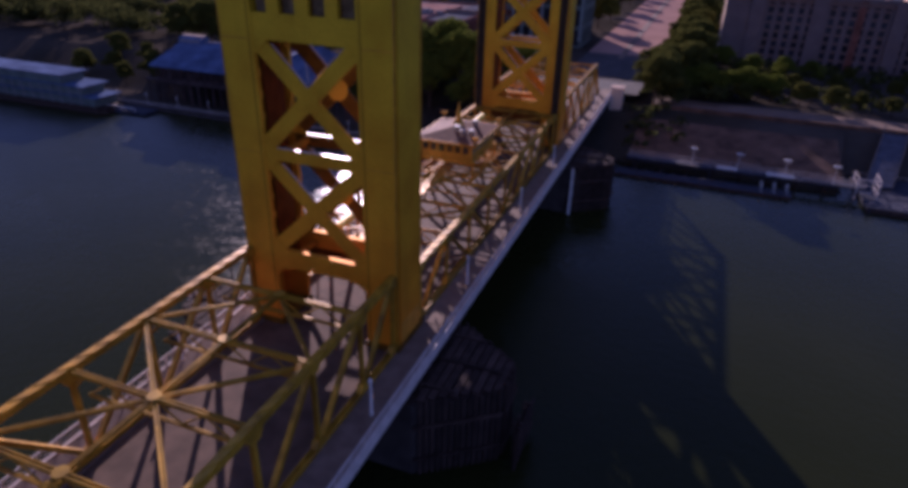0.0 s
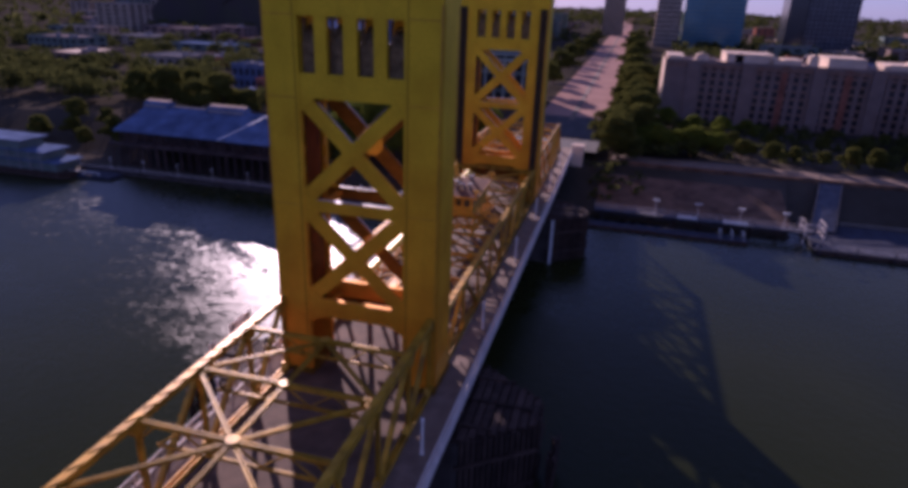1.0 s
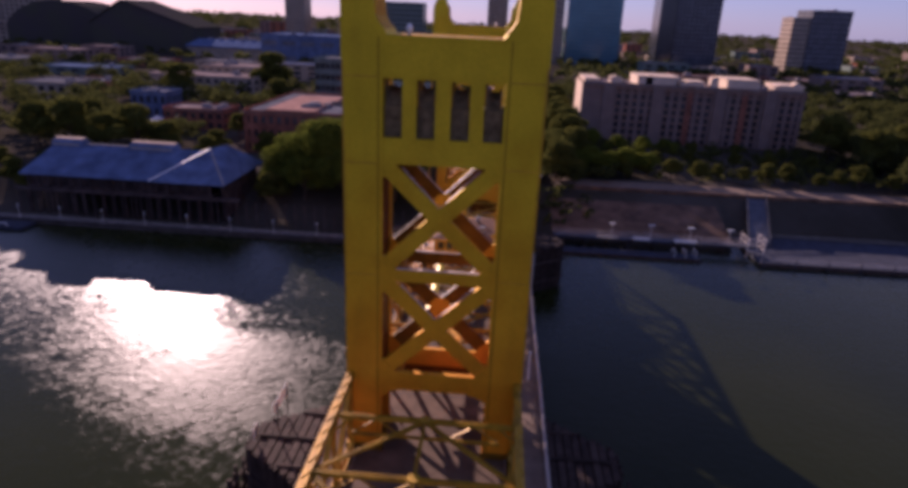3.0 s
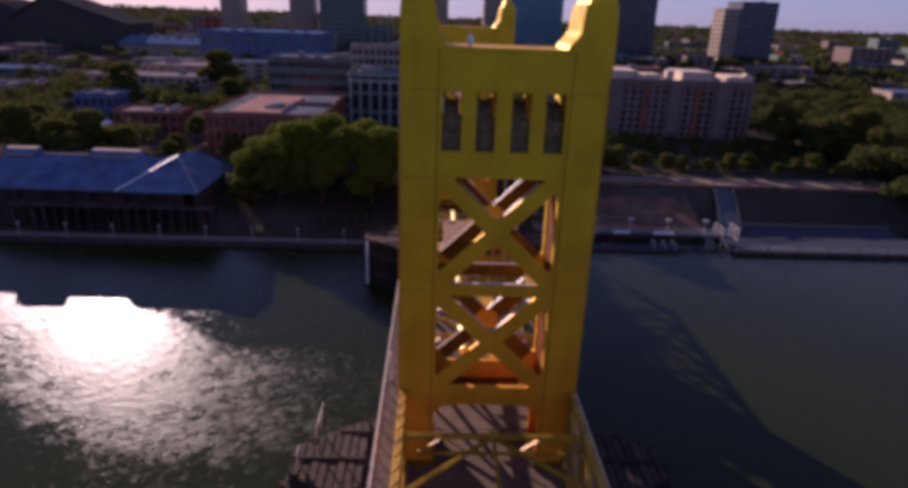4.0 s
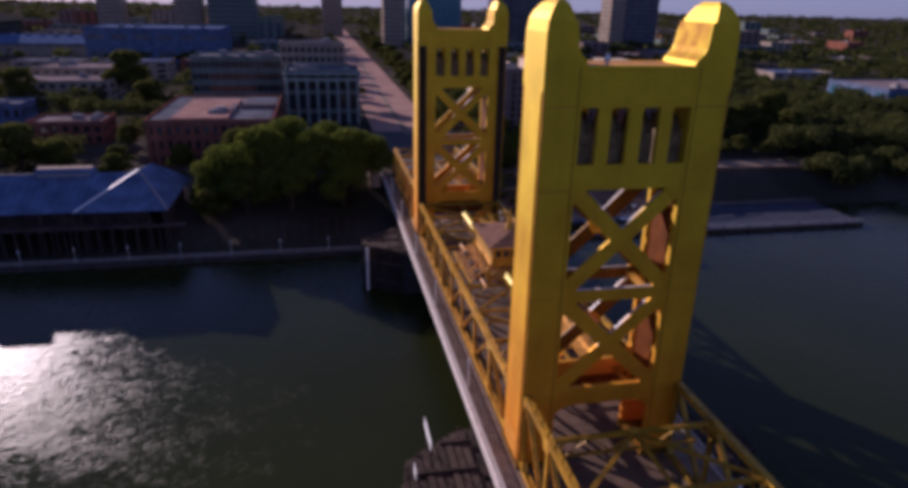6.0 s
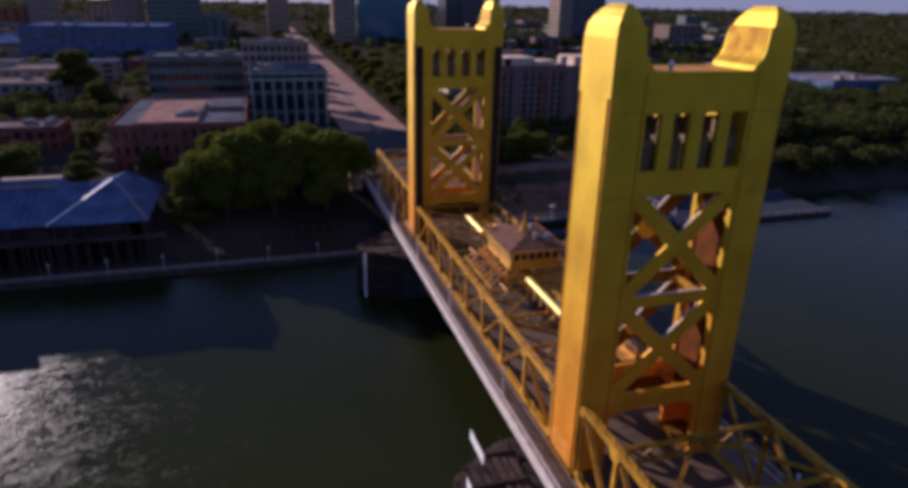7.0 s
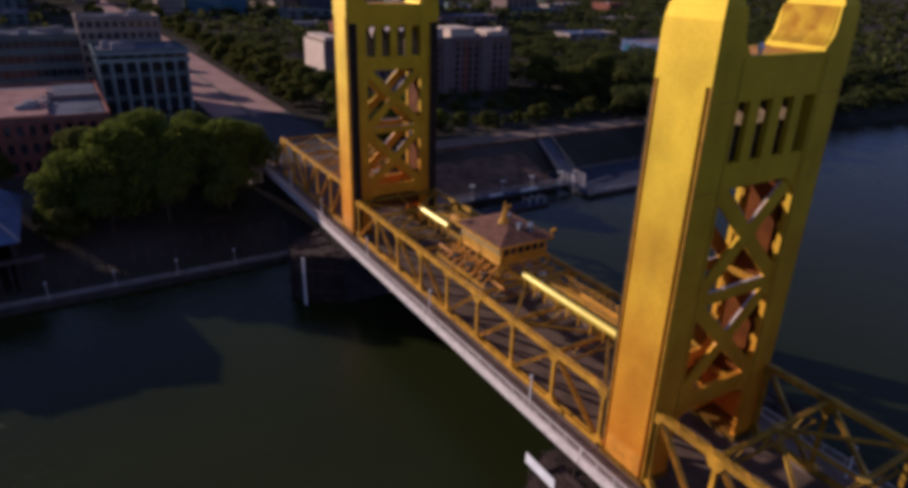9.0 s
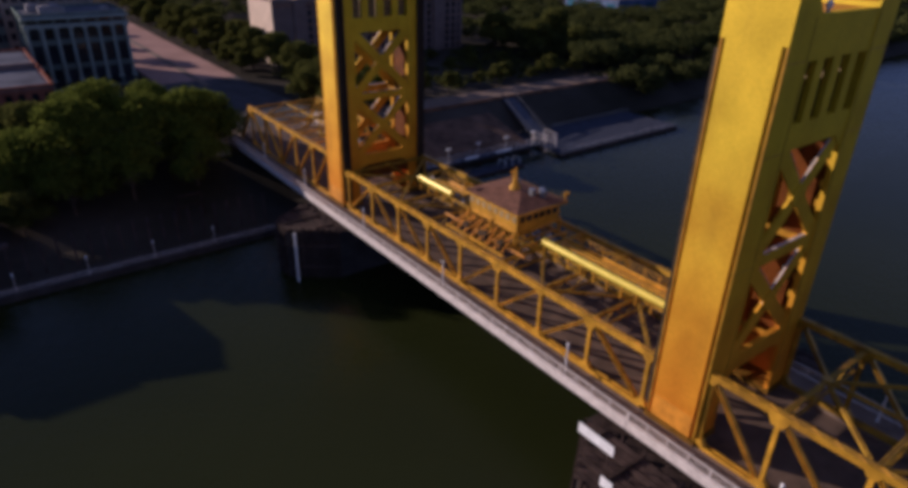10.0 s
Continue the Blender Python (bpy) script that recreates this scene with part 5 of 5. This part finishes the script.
part("deck", Shape().box(20, 68.4, 97.8, 100.6, 2.5, 2.9), DOCKING, pontoon)
for i in range(9):
    x = 22 + i * 5.6
    for y in (98.2, 100.2):
        part("mooring_pole", Shape().tube((x, y, -3), (x, y, 2.5), 0.16, 0.16, 8), TIMBER, pontoon)
for i in range(4):
    x = 34 + i * 9.4
    post = part("lamp_post", Shape().tube((x, 98.0, 2.9), (x, 98.0, 6.7), 0.09, 0.06), RAIL, pontoon)
    part("lamp_head", Shape().box(x - 0.75, x + 0.75, 97.85, 98.15, 6.7, 6.9), WHITE, post)
for y in (97.9, 100.5):
    for z in (3.4, 3.9):
        part("rail", Shape().beam((20, y, z), (68.4, y, z), 0.06, 0.06), RAIL, pontoon)
for xa, xb in ((39.2, 43.4), (49.3, 54.6)):
    part("rail_panel", Shape().box(xa, xb, 97.75, 97.83, 3.05, 3.75), WHITE, pontoon, "white panel on the rail")
float_dock = thing("pontoon", "low dark floating pontoon below the boat pier", "dock", "docks")
part("deck", Shape().box(18, 54.5, 92.4, 96.2, 0.1, 0.8), DOCKING, float_dock)
part("fender_strip", Shape().box(18, 54.5, 92.2, 92.4, -0.1, 0.7), TIMBER, float_dock)
for x in (22, 38, 53):
    part("mooring_pole", Shape().tube((x, 96.5, -3), (x, 96.5, 2.2), 0.14, 0.14, 8), DOCKING, float_dock)
for x in (48.5, 51, 53.5):
    part("hoop_rail", Shape().box(x - 0.06, x + 0.06, 93.0, 93.12, 0.8, 2.3).box(x - 0.06, x + 0.06, 95.6, 95.72, 0.8, 2.3).box(x - 0.06, x + 0.06, 93.0, 95.72, 2.3, 2.42), WHITE, float_dock)


gangway = thing("gangway", "broad blue-grey gangway ramp from the promenade down to the dock", "gangway")
for s in (-2.6, 2.6):
    for dz in (0.2, 1.5):
        part("chord", Shape().beam((78 + s, 127, 8.4 + dz), (72 + s, 104, 1.8 + dz), 0.2, 0.2), DOCKING, gangway)
    for i in range(9):
        a, b = i / 8, min(1, (i + 1) / 8)
        part("lattice", Shape().beam((78 - 6 * a + s, 127 - 23 * a, 8.6 - 6.6 * a), (78 - 6 * b + s, 127 - 23 * b, 9.9 - 6.6 * b), 0.1, 0.1), DOCKING, gangway)
part("tread", Shape().add([(75.4, 127, 8.6), (80.6, 127, 8.6), (74.6, 104, 2.0), (69.4, 104, 2.0), (75.4, 127, 8.45), (80.6, 127, 8.45), (74.6, 104, 1.85), (69.4, 104, 1.85)], [(0, 1, 2, 3), (7, 6, 5, 4), (0, 4, 5, 1), (1, 5, 6, 2), (2, 6, 7, 3), (3, 7, 4, 0)]), RAMP, gangway, "pale blue-grey ramp deck")
frame_post = thing("dock_frame", "pale steel tubular frame at the gangway foot", "frame")
for x, y in ((66.5, 97), (70.5, 97), (66.5, 102), (70.5, 102)):
    part("post", Shape().tube((x, y, 0.5), (x, y, 5.2), 0.13, 0.13), RAIL, frame_post)
for z in (2.4, 3.8, 5.1):
    part("rail", Shape().beam((66.5, 97, z), (70.5, 97, z), 0.12, 0.12).beam((66.5, 97, z), (66.5, 102, z), 0.12, 0.12).beam((70.5, 97, z), (70.5, 102, z), 0.12, 0.12), RAIL, frame_post)

# downtown towers in the distance
building("office_tower", "slender pale purple office tower far downtown", 44, 68, 690, 716, 128, TAN, GREY_ROOF, 26, 8, pier=0.5, units=1, group="downtown towers", plain=True)
building("office_tower", "teal glass office tower far downtown", 72, 130, 690, 730, 100, GREY_FACADE, GREY_ROOF, 22, 14, pier=0.1, units=2, group="downtown towers", plain=True, pane_mat=BLUE_GLASS, sill=0.2)
dark = building("office_tower", "dark glass office tower with stepped shoulders far downtown", 190, 236, 700, 740, 112, GREY_ROOF, GREY_ROOF, 24, 10, pier=0.2, units=1, group="downtown towers", plain=True, pane_mat=DARK_GLASS, sill=0.25)
part("shoulder", Shape().box(-41, -23, -18, 18, 0, 84).box(-34, -23, -18, 18, 84, 98), DARK_GLASS, dark)
building("office_tower", "brown apartment slab beyond the trees", 312, 330, 700, 730, 66, TAN, GREY_ROOF, 12, 5, units=1, group="downtown towers", plain=True)
building("office_tower", "dark apartment slab beyond the trees", 331, 372, 700, 740, 74, GREY_ROOF, GREY_ROOF, 13, 10, units=2, group="downtown towers", plain=True, pane_mat=DARK_GLASS)
building("office_tower", "broad violet-grey office tower far to the north", -606, -530, 700, 740, 104, TAN, GREY_ROOF, 20, 12, units=1, group="downtown towers", plain=True)
building("office_tower", "grey office tower far downtown", -190, -160, 800, 830, 112, TAN, GREY_ROOF, 22, 8, units=1, group="downtown towers", plain=True)
building("office_tower", "grey office tower far downtown", -262, -238, 760, 790, 88, TAN, GREY_ROOF, 18, 7, units=1, group="downtown towers", plain=True)
building("office_tower", "low grey office block far downtown", -150, -96, 780, 820, 66, GREY_FACADE, GREY_ROOF, 10, 12, units=2, group="downtown towers", plain=True)
building("office_tower", "grey stepped office tower far downtown", -20, 8, 900, 930, 92, TAN, GREY_ROOF, 18, 8, units=1, group="downtown towers", plain=True)
def long_hall(label, x, y, w, d, wall_h, ridge_h):
    """A wide low hall with a shallow gabled metal roof, its ridge across the view."""
    t = thing("hall", label, "building", "large halls", x, y, 8)
    part("wall", Shape().prism([(-d, 0), (-d, wall_h), (0, ridge_h), (d, wall_h), (d, 0)], "x", -w, w), TAN, t)
    for a, e in (((-d - 1.5, wall_h - 0.3), (0, ridge_h)), ((0, ridge_h), (d + 1.5, wall_h - 0.3))):
        part("roof", Shape().beam((0, a[0], a[1] + 0.6), (0, e[0], e[1] + 0.6), 2 * w + 3, 0.8), BLUE_ROOF, t)
    for i in range(7):
        part("roof_vent", Shape().box(-w * 0.8 + i * w * 0.26, -w * 0.8 + i * w * 0.26 + 3, -2, 2, ridge_h - 0.5, ridge_h + 2.2), PLANT_UNIT, t)


long_hall("large hall with pale blue metal roof in the old town", -245, 575, 40, 30, 9, 14)
building("convention_hall", "wide blue-grey hall in the old town", -196, -100, 492, 560, 32, BLUE_ROOF, BLUE_ROOF, 2, 6, pier=0.3, units=5, plain=True, pane_mat=GREY_ROOF, sill=0.7)
hall = thing("arched_hall", "broad hall with rounded roof far to the north", "building", "", -450, 640, 8)
part("vault", Shape().prism([(-62, 0)] + [(62 * math.cos(radians(180 - a)), 44 * math.sin(radians(a))) for a in range(0, 181, 10)][1:-1] + [(62, 0)], "y", -30, 30), CLADDING, hall)
hall2 = thing("gabled_hall", "large gabled hall far to the north", "building", "", -340, 600, 8)
part("wall", Shape().prism([(-50, 0), (-50, 26), (-18, 46), (52, 24), (52, 0)], "y", -29.5, 29.5), CLADDING, hall2)
for a, e in (((-51.5, 25.2), (-18, 46.3)), ((-18, 46.3), (53.5, 23.6))):
    part("roof", Shape().beam((a[0], 0, a[1] + 0.6), (e[0], 0, e[1] + 0.6), 62, 0.8), CLADDING, hall2)

# blocks of low buildings
ROOFS = [PALE_ROOF, PALE_ROOF, GREY_ROOF, BLUE_ROOF, ROOF_RED]
WALLS = [STUCCO, TAN, BRICK, GREY_FACADE, TAN]
count = 0
for gy in range(150, 1200, 46):
    for gx in range(-900, 900, 58):
        x, y = gx + rng.uniform(-12, 12), gy + rng.uniform(-9, 9)
        wx, wy = rng.uniform(11, 24), rng.uniform(9, 17)
        if not free(x, y, 26) or y < 170 and x > -90:
            continue
        right = x > 30
        if rng.random() < (0.74 if right else 0.15 if y > 380 else 0.3) or abs(x) > 0.9 * y + 60 or (right and y < 330):
            continue
        h = 8 + rng.choice([4.5, 5, 6, 7, 8, 10, 12 if y > 250 else 8]) + (rng.uniform(4, 22) if rng.random() < 0.12 and y > 400 else 0)
        i = rng.choice((2, 3, 3, 1)) if y > 330 and not right else rng.randrange(5)
        fl = max(1, round((h - 8) / 3.6))
        near = y < 330
        building("low_building", ("pale-roofed", "flat-roofed", "grey-roofed", "blue-roofed", "red-roofed")[i] + " low building among street trees in the old town", x - wx, x + wx, y - wy, y + wy, h, WALLS[rng.randrange(5)], ROOFS[i], fl, max(3, round(wx / (2.2 if near else 5))), pier=0.5, units=2 if near else 1, group="old town blocks", side_bays=3, sides=(0, 1), plain=True)
        BLOCKED.append((x - wx, x + wx, y - wy, y + wy))
        count += 1

# street trees and woods, too many to count
spots, far_spots = [], []
for _ in range(8500):
    y = 140 + 1100 * rng.random() ** 1.5
    x = rng.uniform(-1.35 * y - 60, 1.45 * y + 90)
    if not free(x, y, 4) or (y < 175 and -100 < x < 24) or (y < 140 and 20 < x < 135) or (y < 200 and 30 < x < 128):
        continue
    keep = 0.85 if x > 60 else 0.46 if y < 420 else 0.26
    if rng.random() < keep:
        (spots if y < 420 else far_spots).append((x, y, 8, rng.uniform(3.2, 6.4)))
for _ in range(2300):
    y = 1200 + 3000 * rng.random() ** 1.3
    x = rng.uniform(-1.4 * y, 1.5 * y)
    far_spots.append((x, y, 8, rng.uniform(7, 13)))
for i in range(24):
    x, f = rng.uniform(17, 30), rng.random()
    spots.append((x, 104 + 20 * f, 2.0 + 5.6 * f, rng.uniform(0.8, 1.8)))
for i in range(26):
    spots.append((rng.uniform(20, 40), rng.uniform(131, 152), 8, rng.uniform(2.2, 3.6)))
for i in range(210):
    spots.append((rng.uniform(30, 132), rng.uniform(141, 198), 8, rng.uniform(1.3, 2.3)))
for i in range(190):
    spots.append((rng.uniform(128, 420), rng.uniform(114, 134), rng.uniform(2.5, 6), rng.uniform(3.0, 6.0)))
for _ in range(800):
    x = rng.uniform(300, 1700)
    spots_y = 118 + 0.5 * x * rng.random() ** 1.4
    far_spots.append((x, spots_y, 6, rng.uniform(4, 8)))
wood("street_trees", "green street trees between the old town blocks", spots, 260, 0.55, 21, LEAF_DARK)
wood("distant_woods", "distant dark tree canopy out to the horizon", far_spots, 46, 2.2, 22, LEAF_DARK)

# moored riverboat and landing beyond the shed
boat = thing("riverboat", "old moored riverboat with stacked grey decks and dark hull", "boat", "", -156, 84.6, 0)
part("hull", Shape().prism([(-38, -4.5), (-44, 0), (-38, 4.5), (36, 4.5), (38, 3), (38, -3), (36, -4.5)], "z", -0.6, 1.8), TIMBER, boat)
for k, (a, e) in enumerate(((-36, 35), (-32, 31), (-26, 24))):
    part("deck_house", Shape().box(a, e, -3.8, 3.8, 1.8 + 2.6 * k, 4.2 + 2.6 * k), GREY_FACADE, boat)
    part("deck_roof", Shape().box(a - 1.5, e + 1.5, -4.6, 4.6, 4.2 + 2.6 * k, 4.4 + 2.6 * k), BLUE_ROOF, boat)
part("wheel_house", Shape().box(-20, -15, -2, 2, 9.6, 12.2), TAN, boat)
part("funnel", Shape().tube((-8, 0, 9.6), (-8, 0, 16), 0.7, 0.6, 10), TIMBER, boat)
for k in range(19):
    x = -34 + 3.6 * k
    for d in range(2):
        part("deck_post", Shape().box(x - 0.08, x + 0.08, -4.5, -4.34, 1.8 + 2.6 * d, 4.2 + 2.6 * d), PLANT_UNIT, boat)
for d in range(2):
    part("deck_rail", Shape().box(-34, 31, -4.55, -4.47, 2.7 + 2.6 * d, 2.8 + 2.6 * d), PLANT_UNIT, boat)
landing = thing("landing_stage", "low dark floating landing stage with a white rail", "dock", "docks", -114, 86.4, 0)
part("deck", Shape().box(-7, 7, -2.6, 2.6, 0.1, 0.9), DOCKING, landing)
part("rail", Shape().box(-6.5, 3.5, -2.5, -2.42, 1.75, 1.95), WHITE, landing)
for x in (-6.4, -1.5, 3.4):
    part("post", Shape().box(x - 0.06, x + 0.06, -2.52, -2.4, 0.9, 1.9), WHITE, landing)


# white canopies added in place of unidentified sunlit patches behind the shed
def market_canopy():
    t = thing("market_canopy", "white canopy standing in for sunlit patches behind the wharf shed", "canopy", "market canopies", -116, 158, 8)
    for x in (-1.9, 1.9):
        for y in (-1.9, 1.9):
            part("post", Shape().tube((x, y, 0), (x, y, 2.6), 0.05, 0.05, 6), STEEL, t)
    part("roof", Shape().add([(-2.1, -2.1, 2.5), (2.1, -2.1, 2.5), (2.1, 2.1, 2.5), (-2.1, 2.1, 2.5), (0, 0, 3.9), (0, 0, 3.7)],
                             [(0, 1, 4), (1, 2, 4), (2, 3, 4), (3, 0, 4), (1, 0, 5), (2, 1, 5), (3, 2, 5), (0, 3, 5)]), WHITE, t)
    return t


canopy = market_canopy()
for x, y, turn in ((-119, 165, 20), (-121.5, 172, 5), (-124, 180, 40), (-127, 188, 15)):
    copy_thing(canopy, pose(x, y, 8, 0, 0, turn))
